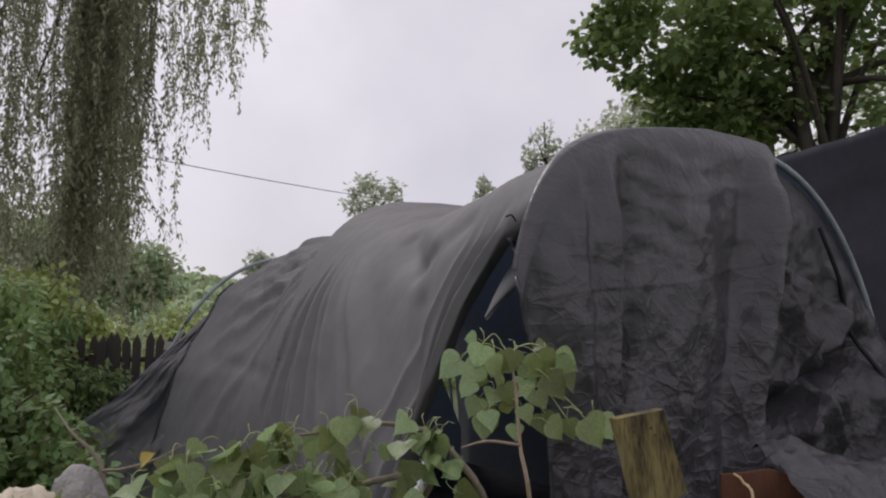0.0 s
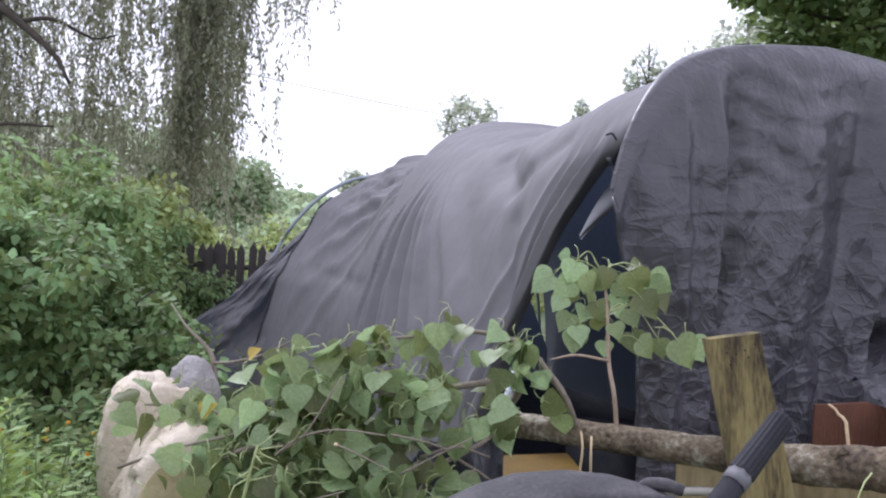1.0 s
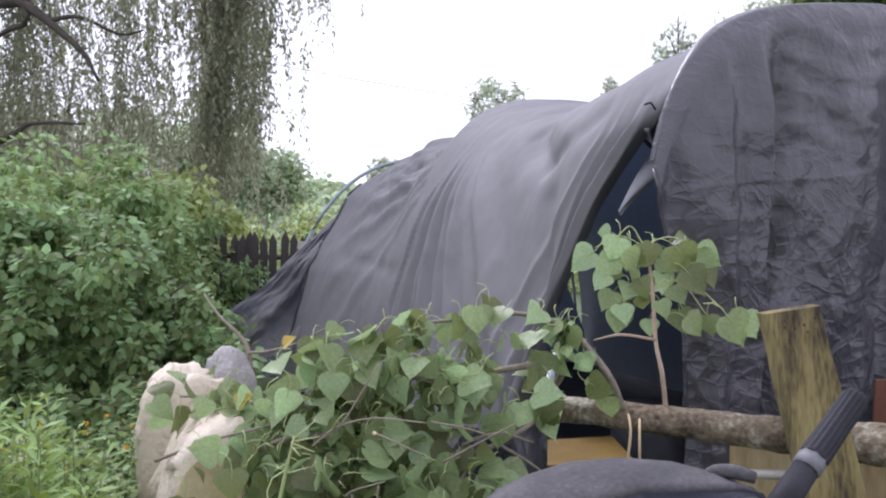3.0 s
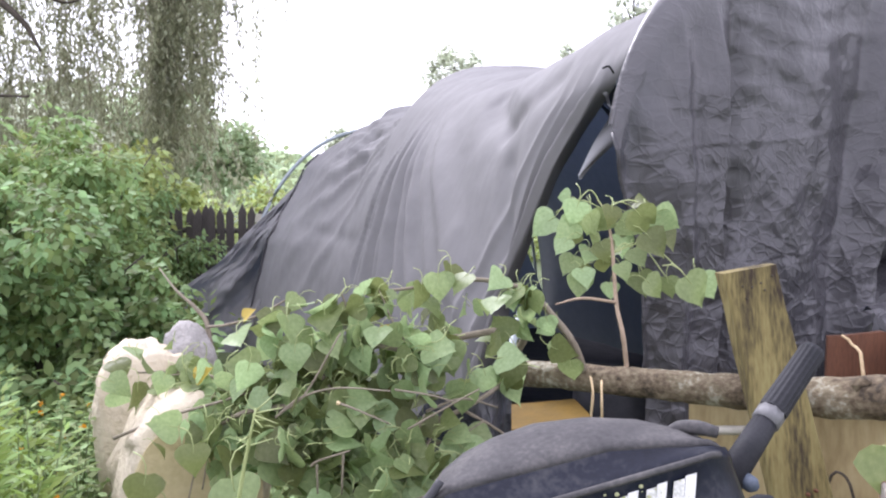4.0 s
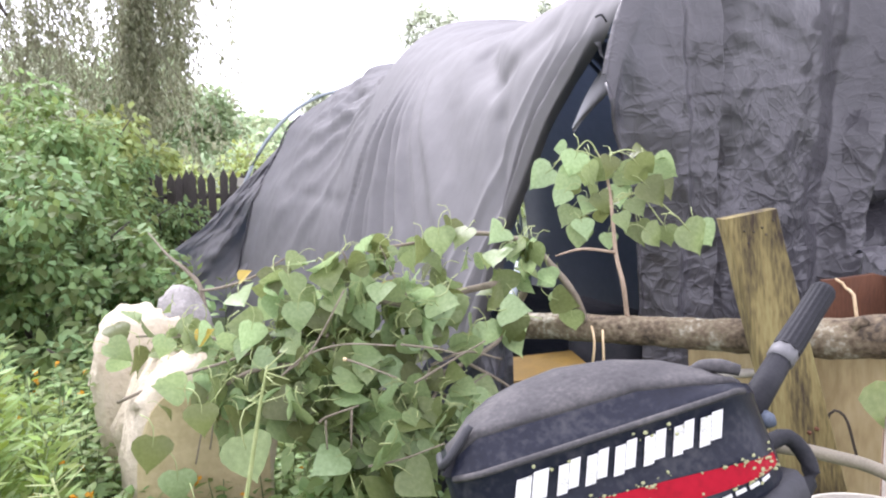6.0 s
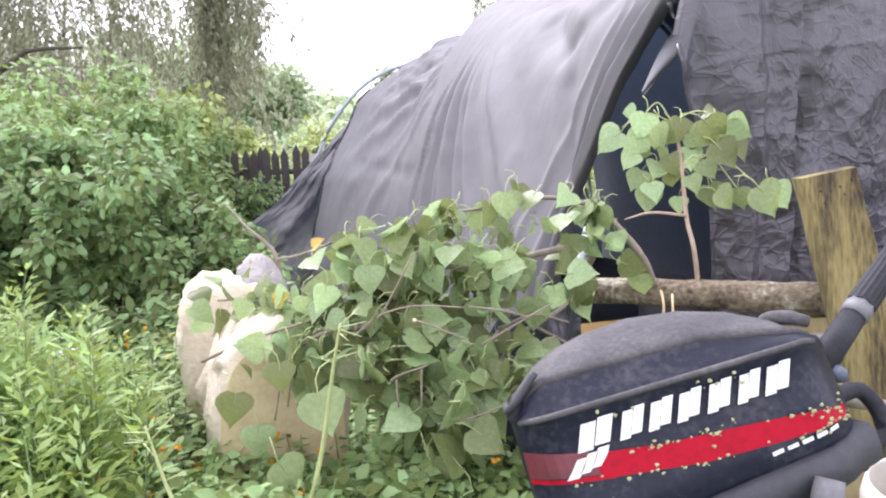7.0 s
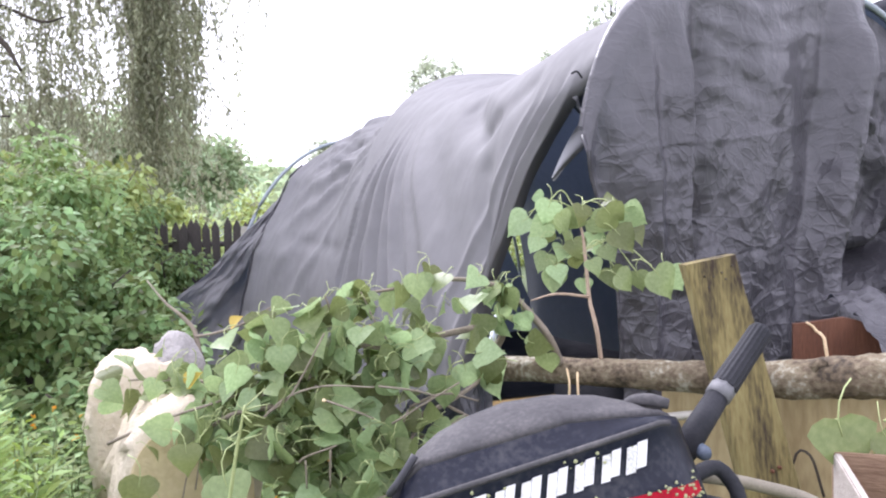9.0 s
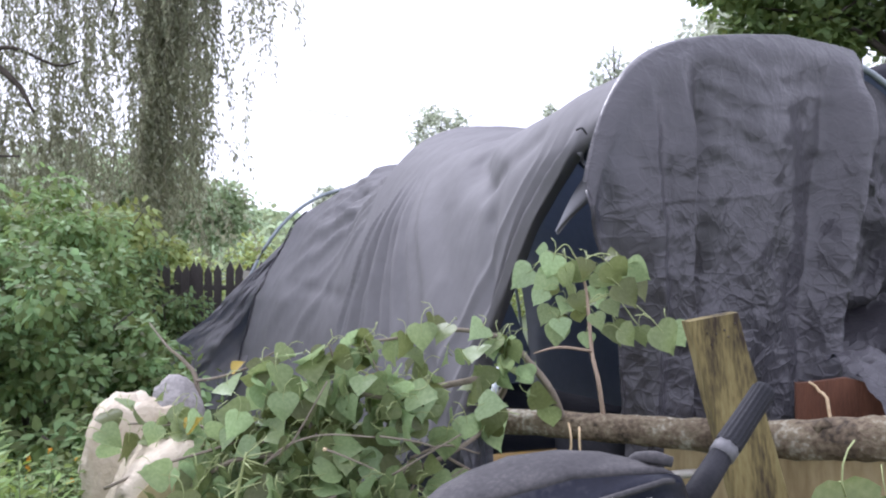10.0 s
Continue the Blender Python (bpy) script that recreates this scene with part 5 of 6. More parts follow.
foam_block("arched cream foam block with a yellowed face, half buried in weeds", (-1.08, 2.585, 0), (0.42, 0.36, 0.81), 34, 2, 1.0, True)
foam_block("taller crumbling cream foam block behind another one", (-1.42, 3.05, 0), (0.34, 0.28, 0.87), 35, -4, 5.0, False)
stone = thing("grey_stone", "pale grey stone by the shelter's corner", "stone", at=(-1.48, 3.55, 0))
bm = bmesh.new()
bmesh.ops.create_icosphere(bm, subdivisions=4, radius=1.0)
for vv in bm.verts:
    vv.co *= 1 + 0.13 * fbm(vv.co.x * 1.6 + 4, vv.co.y * 1.6, vv.co.z * 1.6)
    vv.co = Vector((vv.co.x * 0.14, vv.co.y * 0.13, 0.40 + 0.42 * math.copysign(abs(vv.co.z) ** 0.6, vv.co.z)))
bm.transform(pose(-1.53, 3.52, 0.03))
for fc in bm.faces:
    fc.smooth = True
me = bpy.data.meshes.new("stone")
bm.to_mesh(me)
bm.free()
me.materials.append(STONE)
part("stone", me, stone)

# ---- shrubs beside the path ----
def shrub(label, centre, radii, leaves, size, mat, seed, clumps=60, clump=0.22, width=0.55):
    r = np.random.default_rng(seed)
    x, y, z = centre
    root = thing("shrub", label, "shrub", "", at=(x, y, 0))
    for k in range(9):
        e = Vector((x + r.normal() * radii[0] * 0.5, y + r.normal() * radii[1] * 0.5, z + r.uniform(-0.2, 0.7) * radii[2]))
        b = Vector((x + r.normal() * 0.12, y + r.normal() * 0.12, -0.04))
        rod("stem", [b, b.lerp(e, 0.5) + Vector((r.normal() * 0.1, 0, 0.1)), e], [0.022, 0.015, 0.005], DARK_BARK, root, sides=6, curve=3)
    p, w, u = crown_leaves(r, leaves, centre, radii, clumps, clump, 0.35)
    p[:, 2] = np.where(p[:, 2] < 0.03, 0.03 + 0.3 * r.random(leaves), p[:, 2])
    w[:, 2] -= 0.35
    scatter("crown", p, w, u + [0.2, -0.5, 0.3], r.uniform(0.6, 1.25, leaves) * size, mat, root, width=width)
    return root


shrub("dense green leafy shrub beside the shelter", (-2.85, 4.40, 0.74), (0.88, 0.75, 0.74), 14500, 0.062, BUSH, 51, clumps=75, clump=0.17, width=0.72)
shrub("broad green leafy shrub", (-3.9, 4.6, 0.85), (1.2, 0.9, 0.85), 15500, 0.064, BUSH, 52, clumps=75, clump=0.2, width=0.72)
shrub("light green leafy shrub behind the others", (-4.6, 6.3, 1.15), (1.6, 1.0, 1.0), 10000, 0.09, WEED, 53, clump=0.3)
shrub("tall green leafy shrub", (-6.6, 5.6, 1.2), (1.6, 1.2, 1.15), 9000, 0.09, BUSH, 54, clump=0.3)
shrub("green leafy shrub near the fence", (-4.65, 8.5, 0.85), (0.75, 0.6, 0.95), 8500, 0.08, BUSH, 55)
shrub("tall light green thicket below the willow", (-8.2, 9.0, 1.3), (2.2, 1.2, 1.5), 9000, 0.12, MEADOW, 56, clump=0.4)
shrub("dense green thicket under the willow", (-5.6, 9.6, 0.9), (1.8, 0.9, 1.1), 7000, 0.12, MEADOW, 57, clump=0.35)
shrub("low green leafy shrub", (-2.15, 3.75, 0.33), (0.40, 0.4, 0.36), 2600, 0.07, BUSH, 58, clump=0.15)

# ---- weeds ----
rng = np.random.default_rng(61)


def weed_bed(name, label, spots, heights, per, size, mat, width, upright, shape="oval"):
    """Many upright stems with leaves along them, as one uncountable bed."""
    root = tagged(thing(name, label, "weeds"), kind="stuff")
    sv, sf, P, W, U, S = [], [], [], [], [], []
    tops = []
    for (x, y), h in zip(spots, heights):
        lean = rng.normal(size=2) * 0.10 * h
        base, top = Vector((x, y, -0.02)), Vector((x + lean[0], y + lean[1], h))
        tops.append(top)
        v, f = tube_data([base, base.lerp(top, 0.5) + Vector((rng.normal() * 0.01, 0, 0)), top], [0.0045, 0.0035, 0.0015], 4)
        sf += [tuple(i + len(sv) for i in q) for q in f]
        sv += v
        k = int(per * h) + 3
        for m in range(k):
            t = 0.22 + 0.78 * (m + rng.random()) / k
            w = m * 2.4 + rng.normal() * 0.3
            c = base.lerp(top, t)
            out = 0.02 if shape == "slim" else rng.uniform(0.01, 0.09) * (1.15 - t)
            P.append((c.x + math.cos(w) * out, c.y + math.sin(w) * out, c.z))
            W.append((math.cos(w), math.sin(w), upright + rng.normal() * 0.25))
            U.append((rng.normal() * 0.3, rng.normal() * 0.3, 1))
            S.append(size * rng.uniform(0.6, 1.25) * (1.1 - 0.45 * t))
    part("stems", mesh_from("stems", sv, sf, WEED_STEM), root)
    scatter("leaves", P, W, U, S, mat, root, shape=shape, width=width)
    return root, tops


def free_spot(x, y):
    return not (x > -0.15 and y > 1.1) and not (abs(x + 1.06) < 0.2 and abs(y - 2.66) < 0.15)


spots, heights = [], []
while len(spots) < 950:
    x, y = rng.uniform(-2.9, -0.05), rng.uniform(1.75, 3.5)
    if free_spot(x, y):
        spots.append((x, y))
        heights.append(rng.uniform(0.28, 0.46) + 0.10 * max(0, -x - 1.2) + 0.05 * fbm(x * 2, y * 2))
bed, tops = weed_bed("jewelweed_bed", "low green jewelweed with small orange flowers", spots, heights, 84, 0.06, WEED, 0.68, 0.1)
n = 9000
px, py = rng.uniform(-1.15, 0.0, n), rng.uniform(1.72, 2.55, n)
keep = ~((px > -0.2) & (py < 2.1)) & ~((np.abs(px + 0.95) < 0.25) & (py > 2.45))
px, py = px[keep], py[keep]
n = len(px)
pz = 0.20 + 0.24 * rng.random(n) ** 0.7 + 0.07 * np.sin(px * 9) * np.cos(py * 8)
scatter("leaves", np.c_[px, py, pz], np.c_[rng.normal(size=(n, 2)), rng.normal(size=n) * 0.45 - 0.1], unit(rng, n) * 0.8 + [0, -0.3, 1], rng.uniform(0.025, 0.06, n), WEED, bed, width=0.7)
fl = [Vector(tops[k]) + Vector((rng.normal() * 0.03, rng.normal() * 0.03, rng.uniform(-0.04, 0.03))) for k in rng.choice(len(tops), 240, replace=False)]
fp = [f for f in fl for _ in range(4)]
scatter("flowers", fp, unit(rng, len(fp)), unit(rng, len(fp)), rng.uniform(0.013, 0.024, len(fp)), FLOWER, bed, "small orange flowers", width=0.9)
spots, heights = [], []
while len(spots) < 260:
    x, y = rng.uniform(-2.6, -0.95), rng.uniform(1.45, 2.5)
    if x < -1.15 - 0.25 * (y - 1.5):
        spots.append((x, y))
        heights.append(min(1.05, rng.uniform(0.5, 0.8) + 0.22 * max(0, -x - 1.2)))
weed_bed("tall_weed_bed", "tall lime-green weeds with narrow leaves", spots, heights, 120, 0.085, LIME, 0.26, 0.55, "slim")
spots = [(rng.uniform(-3.6, -1.4), rng.uniform(2.6, 4.0)) for _ in range(260)]
weed_bed("flowering_weed_bed", "yellow-flecked green weeds in front of the shrubs", spots, rng.uniform(0.35, 0.7, 260), 40, 0.07, WEED, 0.5, 0.2)
spots = [(rng.uniform(-6, 6), rng.uniform(4.5, 16)) for _ in range(900)]
spots = [(x, y) for x, y in spots if x < -1.9 - (y - 5) * 0.4 or x > 3.6]
weed_bed("rough_grass_bed", "rough green weeds further off", spots, rng.uniform(0.3, 0.7, len(spots)), 26, 0.14, WEED, 0.3, 0.6, "slim")
spots = [(rng.uniform(-1.8, 1.6), rng.uniform(-1.6, 0.1)) for _ in range(220)] + [(rng.uniform(0.2, 1.6), rng.uniform(0.9, 2.0)) for _ in range(60)]
weed_bed("grass_bed", "short green grass and weeds underfoot", spots, rng.uniform(0.08, 0.2, len(spots)), 60, 0.09, WEED, 0.18, 0.7, "slim")

# ---- fallen cottonwood branches with large leaves ----
HALF = [(0.0, 0.0), (0.24, -0.07), (0.47, 0.02), (0.60, 0.18), (0.57, 0.37), (0.42, 0.60), (0.22, 0.82), (0.07, 0.95)]


def leaf_mesh(seed):
    """A triangular, scalloped leaf folded along its midrib, on a curved stalk."""
    r = np.random.default_rng(seed)
    bend, fold, twist = r.uniform(0.05, 0.45), r.uniform(-0.10, 0.32), r.uniform(-0.3, 0.3)
    verts, faces = [], []
    for x, y in HALF:
        y2 = max(y, 0)
        verts.append((0, y2 if y2 else 0.0, -bend * y2 * y2))
    m = len(HALF)
    for sgn in (-1, 1):
        for x, y in HALF[1:]:
            verts.append((sgn * x * r.uniform(0.94, 1.06), y, fold * x - bend * y * abs(y) + sgn * twist * x * y + 0.03 * math.sin(9 * y + x * 7)))
    verts.append((0, 1.08, -bend * 1.16))
    tip = len(verts) - 1
    for side in (0, 1):
        o = m + side * (m - 1)
        ring = [0] + [o + k for k in range(m - 1)] + [tip]
        mids = list(range(m)) + [tip]
        for k in range(m):
            q = [mids[k], ring[k], ring[k + 1], mids[k + 1]]
            q = list(dict.fromkeys(q))
            if len(q) > 2:
                faces.append(tuple(q if side else q[::-1]))
    n0 = len(verts)
    side = r.choice((-1, 1)) * r.uniform(0.15, 0.4)
    stalk = [(0, 0.30, 0.012), (0, 0.02, 0.012), (side * 0.2, -0.28, 0.09), (side * 0.7, -0.52, 0.06), (side * 1.4, -0.64, -0.16)]
    v, f = tube_data(stalk, [0.008, 0.017, 0.017, 0.017, 0.019], 4)
    verts += v
    leaf_faces = len(faces)
    faces += [tuple(i + n0 for i in q) for q in f]
    me = bpy.data.meshes.new("leaf")
    me.from_pydata([tuple(q) for q in verts], [], faces)
    me.materials.append(LEAF)
    me.materials.append(PETIOLE)
    me.polygons.foreach_set("material_index", [0] * leaf_faces + [1] * (len(faces) - leaf_faces))
    me.polygons.foreach_set("use_smooth", [True] * len(faces))
    me.update()
    return me


LEAVES = [leaf_mesh(k) for k in range(12)]
rng = np.random.default_rng(71)


def add_leaf(parent, at, size, way, normal):
    y = Vector(way).normalized()
    x = y.cross(Vector(normal)).normalized()
    z = x.cross(y)
    m = Matrix((x * size, y * size, z * size)).transposed().to_4x4()
    m.translation = Vector(at)
    ob = new("leaf", LEAVES[int(rng.integers(len(LEAVES)))])
    ob.parent = parent
    ob.matrix_parent_inverse = parent.matrix_basis.inverted()
    ob.matrix_basis = m
    return ob


def random_leaf(parent, at, size, spread=0.6):
    way = Vector((rng.normal() * spread * 1.2, rng.normal() * spread - 0.1, -0.55 + rng.normal() * 0.5))
    normal = Vector((rng.normal() * 0.8, -0.6 + rng.normal() * 0.7, 0.8 + rng.normal() * 0.6))
    return add_leaf(parent, at, size, way, normal)


branch = thing("fallen_branch", "fallen cottonwood branch with broad heart-shaped green leaves", "branch", at=(0.15, 2.7, 0.9))
B1 = [(0.153, 2.72, 0.87), (0.121, 2.69, 0.959), (0.069, 2.68, 1.033), (0.0, 2.66, 1.11), (-0.07, 2.65, 1.144), (-0.175, 2.64, 1.16), (-0.279, 2.62, 1.149), (-0.4, 2.6, 1.13), (-0.502, 2.58, 1.129)]
B3 = [(-0.09, 2.84, 0.85), (-0.03, 2.72, 1.0), (-0.215, 2.65, 0.985), (-0.336, 2.62, 0.973), (-0.457, 2.6, 0.973), (-0.587, 2.55, 0.943), (-0.679, 2.5, 0.893), (-0.785, 2.5, 0.86), (-0.931, 2.55, 0.85), (-1.045, 2.6, 0.86), (-1.263, 2.65, 0.84)]
B4 = [(-0.25, 2.6, 0.98), (-0.36, 2.52, 0.965), (-0.469, 2.5, 0.978), (-0.602, 2.48, 0.94), (-0.714, 2.45, 0.862), (-0.766, 2.4, 0.768)]
B5 = [(-1.207, 2.42, 0.70), (-1.031, 2.40, 0.777), (-0.87, 2.42, 0.825), (-0.72, 2.5, 0.87)]
B8 = [(-0.40, 2.5, 0.70), (-0.321, 2.5, 0.75), (-0.225, 2.55, 0.779), (-0.125, 2.62, 0.827), (-0.05, 2.78, 0.86)]
B9 = [(-0.532, 2.40, 0.805), (-0.463, 2.45, 0.775), (-0.403, 2.48, 0.738), (-0.305, 2.52, 0.742), (-0.225, 2.55, 0.779)]
B10 = [(-0.62, 2.48, 0.93), (-0.56, 2.44, 0.84), (-0.52, 2.42, 0.72), (-0.50, 2.42, 0.60), (-0.46, 2.40, 0.52)]
B11 = [(-0.36, 2.54, 0.97), (-0.40, 2.50, 1.05), (-0.44, 2.50, 1.14)]
B12 = [(-0.50, 2.42, 0.60), (-0.44, 2.46, 0.645), (-0.36, 2.5, 0.66)]
B13 = [(-0.21, 2.56, 0.79), (-0.10, 2.62, 0.71), (0.0, 2.66, 0.62)]
for path, r0, r1 in ((B1, 0.013, 0.0035), (B3, 0.012, 0.004), (B4, 0.009, 0.003), (B5, 0.0055, 0.003), (B8, 0.009, 0.006), (B9, 0.008, 0.007), (B10, 0.007, 0.006), (B11, 0.004, 0.002), (B12, 0.007, 0.005), (B13, 0.006, 0.003)):
    rod("bough", path, list(np.linspace(r0, r1, len(path))), TWIG, branch, sides=7, rough=0.08, seed=3, curve=5)
for a, b in (((-0.533, 2.398, 0.8055), (-0.537, 2.394, 0.807)), ((-0.70, 2.36, 0.745), (-0.706, 2.353, 0.747))):
    rod("cut_end", [a, b], 0.0085, CUT, branch, "pale cut end", sides=12)
rod("bough", [(-0.66, 2.44, 0.72), (-0.70, 2.36, 0.745)], 0.0075, TWIG, branch, sides=7)

second = thing("fallen_branch", "lower fallen cottonwood branch crowded with broad green leaves", "branch", at=(-0.4, 2.5, 0.75))
for path in ([(-0.45, 2.50, 0.0), (-0.43, 2.48, 0.45), (-0.50, 2.44, 0.66), (-0.64, 2.42, 0.82)], [(-0.43, 2.48, 0.45), (-0.34, 2.44, 0.62), (-0.28, 2.46, 0.74)], [(-0.64, 2.42, 0.82), (-0.80, 2.40, 0.80), (-0.93, 2.40, 0.72)]):
    rod("bough", path, list(np.linspace(0.010, 0.004, len(path))), TWIG, second, sides=7, rough=0.08, seed=4, curve=4)
SECOND = [[(-0.50, 2.44, 0.66), (-0.64, 2.42, 0.82)], [(-0.43, 2.48, 0.45), (-0.50, 2.44, 0.66)], [(-0.34, 2.44, 0.62), (-0.28, 2.46, 0.74)], [(-0.64, 2.42, 0.82), (-0.80, 2.40, 0.80), (-0.93, 2.40, 0.72)]]


def leaves_along(parent, path, count, spread, drop, size, first=0.0):
    """Leaves hanging on their stalks below a bough."""
    pts = smooth_path(path, 6)
    for _ in range(count):
        f = (first + (1 - first) * rng.random()) * (len(pts) - 1)
        p = pts[int(f)].lerp(pts[min(int(f) + 1, len(pts) - 1)], f % 1)
        at = p + Vector((rng.normal() * spread, rng.normal() * spread - 0.02, -rng.uniform(-0.05, drop)))
        random_leaf(parent, at, rng.uniform(*size) * 0.9)


leaves_along(branch, B1, 34, 0.03, 0.09, (0.055, 0.095), 0.12)
leaves_along(branch, B3, 140, 0.055, 0.13, (0.06, 0.115), 0.1)
leaves_along(branch, B4, 84, 0.05, 0.13, (0.06, 0.115))
leaves_along(branch, B11, 14, 0.035, 0.05, (0.055, 0.085))
leaves_along(branch, B5, 8, 0.03, 0.06, (0.05, 0.08), 0.3)
leaves_along(branch, [(-0.62, 2.52, 0.96), (-0.70, 2.5, 1.04), (-0.74, 2.5, 1.08)], 20, 0.06, 0.12, (0.06, 0.10))
leaves_along(branch, [(-0.50, 2.55, 0.98), (-0.53, 2.52, 1.06), (-0.55, 2.5, 1.13)], 16, 0.05, 0.10, (0.06, 0.10))
for path in SECOND:
    leaves_along(second, path, 44, 0.075, 0.12, (0.06, 0.115))
leaves_along(second, B10, 56, 0.075, 0.12, (0.06, 0.115))
leaves_along(second, B9, 26, 0.05, 0.10, (0.06, 0.10))
for path in ([(-0.62, 2.52, 0.94), (-0.70, 2.5, 1.04), (-0.74, 2.5, 1.08)], [(-0.50, 2.55, 0.96), (-0.53, 2.52, 1.06), (-0.55, 2.5, 1.13)]):
    rod("bough", path, [0.005, 0.004, 0.002], TWIG, branch, sides=6, curve=4)
for x, z in ((-1.33, 0.88), (-1.26, 0.93), (-1.20, 0.90), (-1.14, 0.95), (-1.08, 0.91), (-1.30, 0.84), (-1.18, 0.84), (-1.04, 0.88), (-1.36, 0.80), (-1.10, 0.85)):
    random_leaf(branch, (x, 2.60 + rng.normal() * 0.04, z), rng.uniform(0.06, 0.09))
for x, y, z, s in ((-0.72, 2.12, 0.72, 0.11), (-0.39, 2.27, 0.47, 0.12), (-0.87, 2.18, 0.50, 0.10), (-0.43, 2.40, 0.66, 0.085), (-1.02, 2.26, 0.66, 0.09), (-0.98, 2.30, 0.55, 0.085), (-0.36, 2.38, 0.30, 0.10), (-0.80, 2.0, 0.42, 0.09)):
    random_leaf(branch, (x, y, z), s, 0.25)

sprout = thing("leafy_sprout", "upright thin sprout with a crown of large green leaves", "sprout", at=(0.28, 2.66, 0.9))
B2 = [(0.28, 2.70, 0.87), (0.262, 2.68, 0.996), (0.246, 2.72, 1.08), (0.24, 2.76, 1.185), (0.232, 2.8, 1.293), (0.207, 2.82, 1.377), (0.19, 2.82, 1.40)]
rod("stem", B2, [0.008, 0.007, 0.0065, 0.006, 0.005, 0.0035, 0.002], SHOOT, sprout, "pale tan stem", sides=8, curve=5)
rod("side_shoot", [(0.244, 2.72, 1.09), (0.142, 2.7, 1.103), (0.061, 2.68, 1.085)], [0.005, 0.0045, 0.002], SHOOT, sprout, sides=7, curve=4)
CROWN = [(0.06, 1.345, 0.10, -1), (0.13, 1.395, 0.085, -.4), (0.12, 1.31, 0.08, -.3), (0.17, 1.36, 0.08, 0), (0.30, 1.37, 0.10, .5), (0.36, 1.36, 0.09, .8), (0.33, 1.30, 0.095, .3), (0.39, 1.31, 0.08, .7),
         (0.27, 1.29, 0.08, .1), (0.20, 1.27, 0.075, 0), (0.12, 1.225, 0.075, -.5), (0.16, 1.20, 0.08, -.3), (0.14, 1.17, 0.08, 0), (0.21, 1.215, 0.06, .1), (0.25, 1.21, 0.06, .3), (0.30, 1.25, 0.07, .4),
         (0.24, 1.135, 0.06, .1), (0.33, 1.17, 0.085, .1), (0.40, 1.165, 0.07, .2), (0.45, 1.17, 0.115, .15), (0.50, 1.165, 0.09, .9), (0.22, 1.36, 0.08, -.2), (0.26, 1.34, 0.085, .4)]
for x, z, s, side in CROWN:
    y = 2.79 + rng.normal() * 0.05
    add_leaf(sprout, (x, y, z), s * 0.90, (side + rng.normal() * 0.15, -0.15 + rng.normal() * 0.2, -0.7 + rng.normal() * 0.15), (rng.normal() * 0.3, -0.95, 0.45 + rng.normal() * 0.25))
MORE = [(0.12, 1.413, -.2), (0.118, 1.33, -.4), (0.183, 1.30, 0), (0.133, 1.19, -.1), (0.201, 1.235, .1), (0.296, 1.391, .5), (0.347, 1.36, .6), (0.274, 1.31, .2), (0.294, 1.22, .2), (0.353, 1.16, .3), (0.16, 1.25, -.3), (0.24, 1.38, .1),
        (0.31, 1.34, .3), (0.26, 1.25, 0), (0.10, 1.28, -.6), (0.15, 1.36, -.2)]
for x, z, side in MORE:
    add_leaf(sprout, (x + rng.normal() * 0.012, 2.80 + rng.normal() * 0.07, z), rng.uniform(0.045, 0.075), (side + rng.normal() * 0.5, -0.3 + rng.normal() * 0.4, -0.6 + rng.normal() * 0.35), (rng.normal() * 0.6, -0.8, 0.6 + rng.normal() * 0.5))
for x, z in ((0.40, 1.165), (0.45, 1.18), (0.33, 1.18), (0.36, 1.37), (0.13, 1.40), (0.06, 1.36)):
    a = (0.236, 2.78, 1.235) if z < 1.3 else (0.21, 2.81, 1.37)
    rod("leaf_stalk", [a, ((a[0] + x) / 2, 2.80, max(a[2], z) + 0.03), (x, 2.79, z)], 0.0022, PETIOLE, sprout, sides=5, curve=5)

for x, y, z in ((-0.42, 2.50, 1.0), (-0.99, 2.5, 0.86), (-1.09, 3.1, 0.95)):
    ob = new("yellow_leaf", LEAVES[1].copy())
    ob.data.materials[0] = YELLOWED
    ob.parent = branch
    ob.matrix_parent_inverse = branch.matrix_basis.inverted()
    ob.matrix_basis = pose(x, y, z, 60, 30, 40 + 90 * x) @ Matrix.Scale(0.055, 4)
for path in ([(-0.30, 2.48, 0.80), (-0.20, 2.50, 0.835), (-0.10, 2.55, 0.80)], [(-0.33, 2.46, 0.70), (-0.22, 2.50, 0.72), (-0.14, 2.55, 0.76)], [(-0.28, 2.47, 0.62), (-0.33, 2.46, 0.70), (-0.30, 2.45, 0.80)],
             [(-0.92, 2.38, 0.58), (-0.90, 2.40, 0.70), (-0.84, 2.43, 0.80)], [(-0.96, 2.37, 0.54), (-0.93, 2.40, 0.68), (-0.85, 2.43, 0.79)], [(-1.20, 2.62, 0.83), (-1.05, 2.56, 0.86), (-0.90, 2.5, 0.83)]):
    thin = 0.5 if path[0][0] < -0.85 else 1.0
    rod("twig", path, [0.005 * thin, 0.004 * thin, 0.0025 * thin], TWIG, second, sides=6, curve=5)
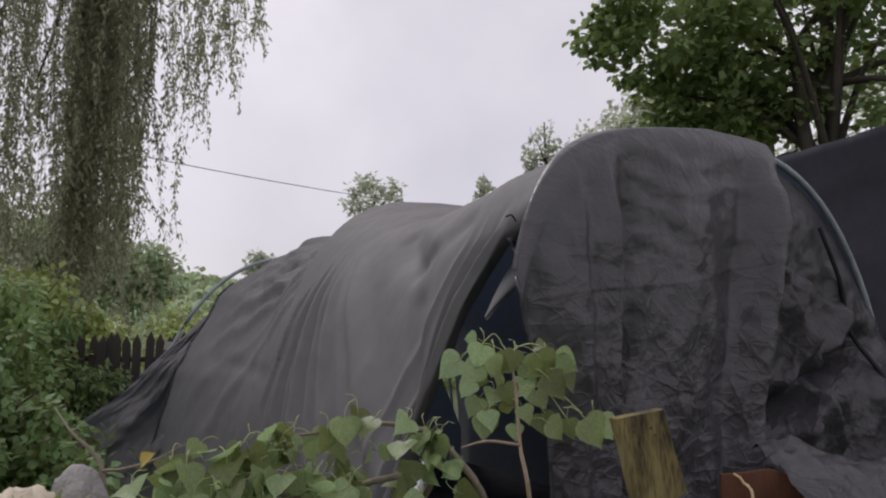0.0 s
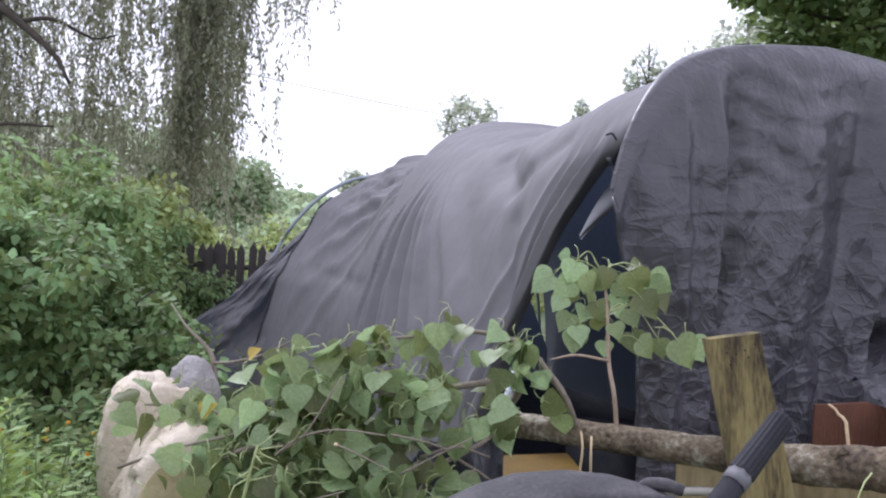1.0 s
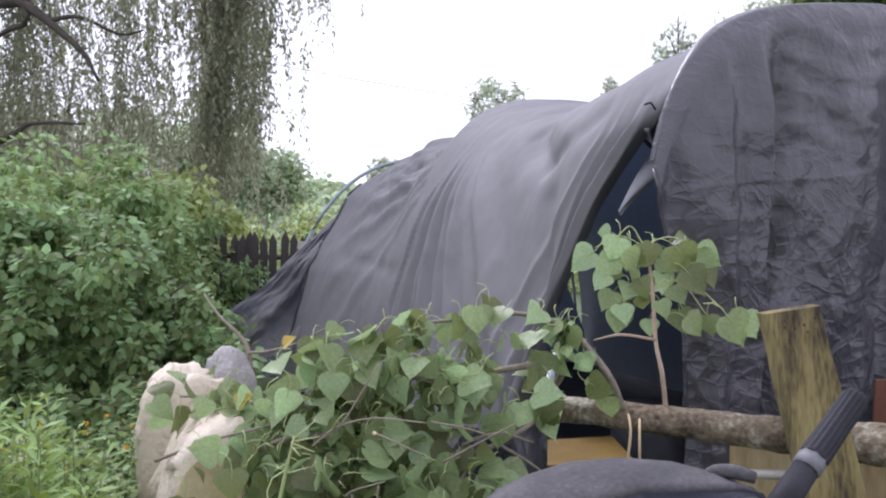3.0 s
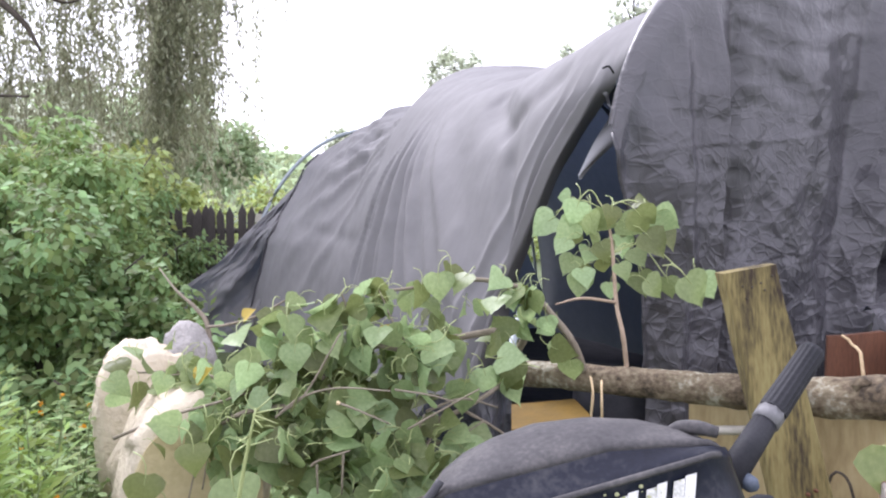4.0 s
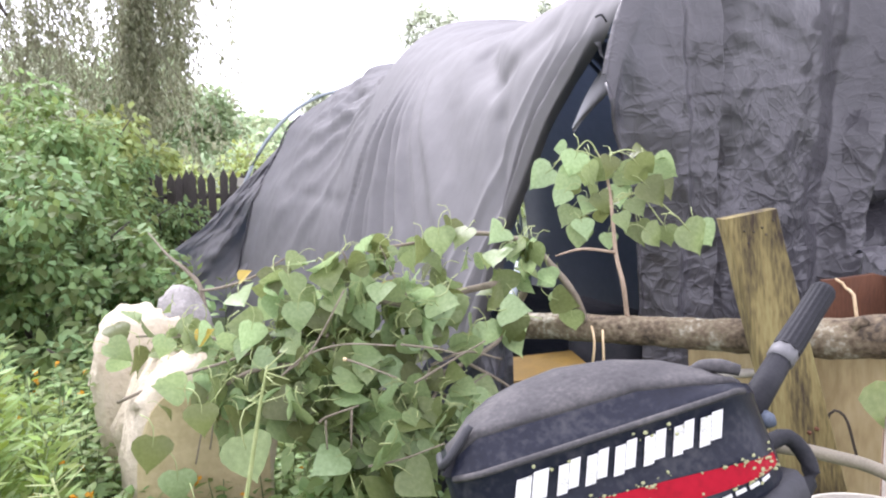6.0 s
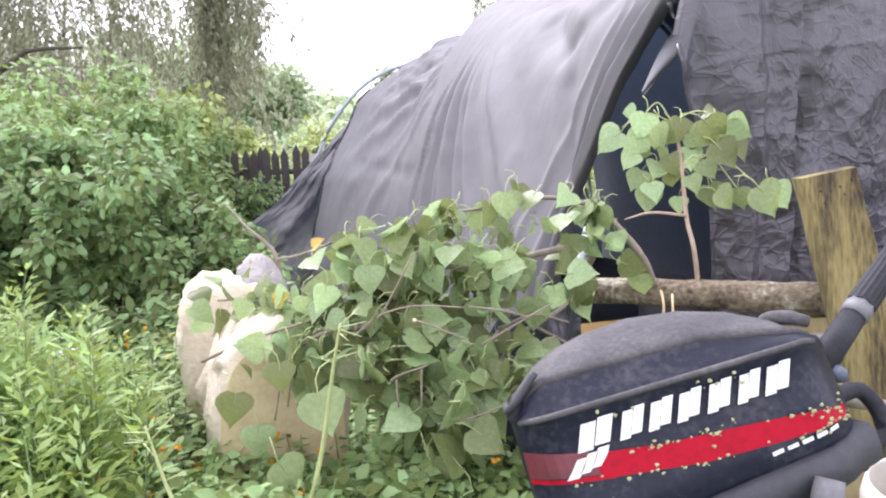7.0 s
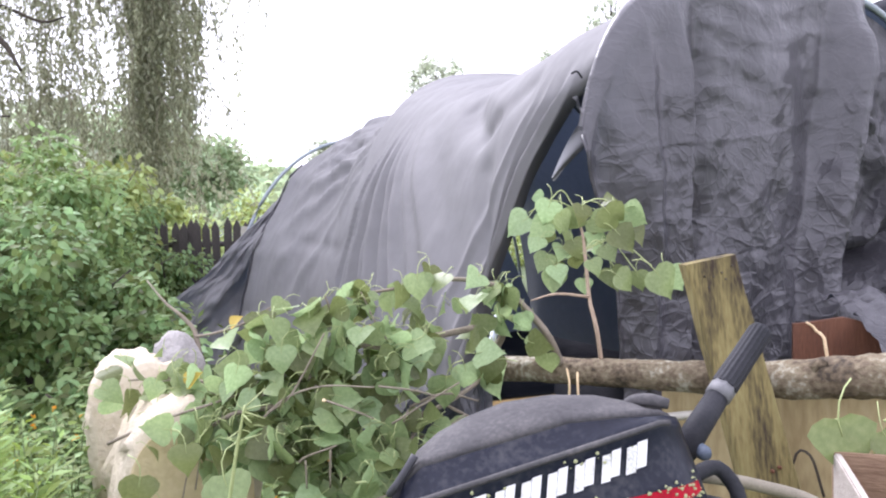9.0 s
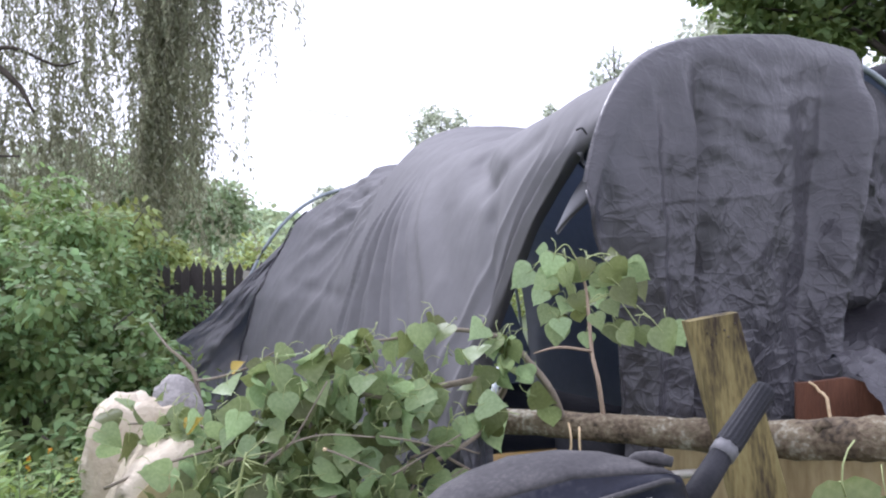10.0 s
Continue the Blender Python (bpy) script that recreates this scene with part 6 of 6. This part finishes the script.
for path in ([(-0.493, 2.22, 0.872), (-0.445, 2.22, 0.856), (-0.362, 2.22, 0.824)],
             [(-0.565, 2.2, 0.71), (-0.542, 2.2, 0.727), (-0.46, 2.2, 0.757)],
             [(-0.554, 2.22, 0.709), (-0.552, 2.22, 0.631)],
             [(-0.484, 2.22, 0.739), (-0.488, 2.22, 0.634)],
             [(-0.329, 2.3, 0.787), (-0.237, 2.3, 0.844), (-0.139, 2.3, 0.903)],
             [(-0.364, 2.3, 0.892), (-0.268, 2.3, 0.881), (-0.206, 2.3, 0.866)],
             [(-0.675, 2.25, 0.818), (-0.605, 2.25, 0.875), (-0.504, 2.25, 0.904), (-0.366, 2.25, 0.901)],
             [(-0.444, 2.22, 0.587), (-0.357, 2.22, 0.608), (-0.242, 2.22, 0.653)],
             [(-0.663, 2.25, 0.83), (-0.593, 2.25, 0.886), (-0.499, 2.25, 1.048)]):
    path = [(x, y + 0.05, z) for x, y, z in path]
    rod("twig", path, list(np.linspace(0.0036, 0.0022, len(path))), TWIG, second, sides=6, curve=5, rough=0.06)
rod("cut_end", [Vector((-0.493, 2.27, 0.872)), Vector((-0.493, 2.27, 0.872)) + Vector((-0.006, -0.004, 0.002))], 0.0048, CUT, second, "pale cut end", sides=8)
umbel = thing("white_wildflower", "flat white flower heads on thin weed stems", "wildflower", at=(-1.8, 2.5, 0))
for x, y, z in ((-1.80, 2.60, 0.66), (-1.66, 2.40, 0.60), (-1.74, 2.52, 0.63)):
    rod("stem", [(x, y, 0), (x + 0.01, y, z - 0.01)], 0.003, WEED_STEM, umbel, sides=5)
    k = 70
    w, r = rng.uniform(0, 6.28, k), 0.055 * rng.random(k) ** 0.5
    scatter("flower_head", np.c_[x + r * np.cos(w), y + r * np.sin(w), z + 0.012 * rng.random(k)], unit(rng, k), unit(rng, k) * 0.4 + [0, 0, 1], rng.uniform(0.008, 0.014, k), UMBEL, umbel, width=0.9)

dead = thing("dead_branch", "bare grey-brown branch lying by the shrubs", "branch", at=(-1.5, 3.5, 0))
rod("bough", [(-1.75, 3.7, 1.08), (-1.613, 3.6, 0.986), (-1.521, 3.6, 0.907), (-1.456, 3.58, 0.815), (-1.40, 3.5, 0.5), (-1.38, 3.4, 0.0)], [0.003, 0.006, 0.009, 0.012, 0.015, 0.02], TWIG, dead, sides=8, curve=4)
rod("twig", [(-1.46, 3.58, 0.83), (-1.281, 3.4, 0.875), (-1.094, 3.25, 0.94), (-0.895, 3.1, 1.042)], [0.007, 0.006, 0.005, 0.003], TWIG, dead, sides=7, curve=4)

for label, path in (("tall yellow-green weed stalk", [(-0.72, 1.95, 0.0), (-0.719, 1.95, 0.374), (-0.651, 1.95, 0.641), (-0.605, 1.93, 0.843), (-0.578, 1.92, 0.951)]), ("short yellow-green weed stalk", [(-0.88, 1.8, 0.0), (-0.915, 1.8, 0.466), (-0.958, 1.8, 0.615), (-0.995, 1.8, 0.748)])):
    stalk = thing("weed_stalk", label, "weed", "weed stalks", at=path[0])
    rod("stem", path, list(np.linspace(0.008, 0.0025, len(path))), PETIOLE, stalk, sides=8, curve=4)
    for k in range(7):
        p = Vector(path[-1]).lerp(Vector(path[-2]), rng.random() * (0.6 if k > 5 else 1.0))
        w = rng.uniform(0, 6.28)
        e = p + Vector((math.cos(w) * 0.06, math.sin(w) * 0.05, rng.uniform(-0.02, 0.06)))
        rod("shoot", [p, e], [0.002, 0.001], PETIOLE, stalk, sides=4)
low = thing("low_plant", "broad green leaf on a pale stem by the crate", "plant", at=(0.78, 2.05, 0))
rod("stem", [(0.80, 2.1, 0.0), (0.82, 2.1, 0.45), (0.80, 2.05, 0.82), (0.70, 2.01, 0.90)], 0.005, PETIOLE, low, sides=6, curve=4)
rod("stem", [(0.84, 2.1, 0.0), (0.86, 2.1, 0.5), (0.87, 2.05, 0.86), (0.80, 2.01, 0.90)], 0.004, PETIOLE, low, sides=6, curve=4)
add_leaf(low, (0.70, 2.0, 0.905), 0.12, (0.15, -0.2, -0.8), (0, -1, 0.4))
add_leaf(low, (0.79, 2.0, 0.88), 0.08, (0.4, -0.2, -0.7), (0.2, -1, 0.4))
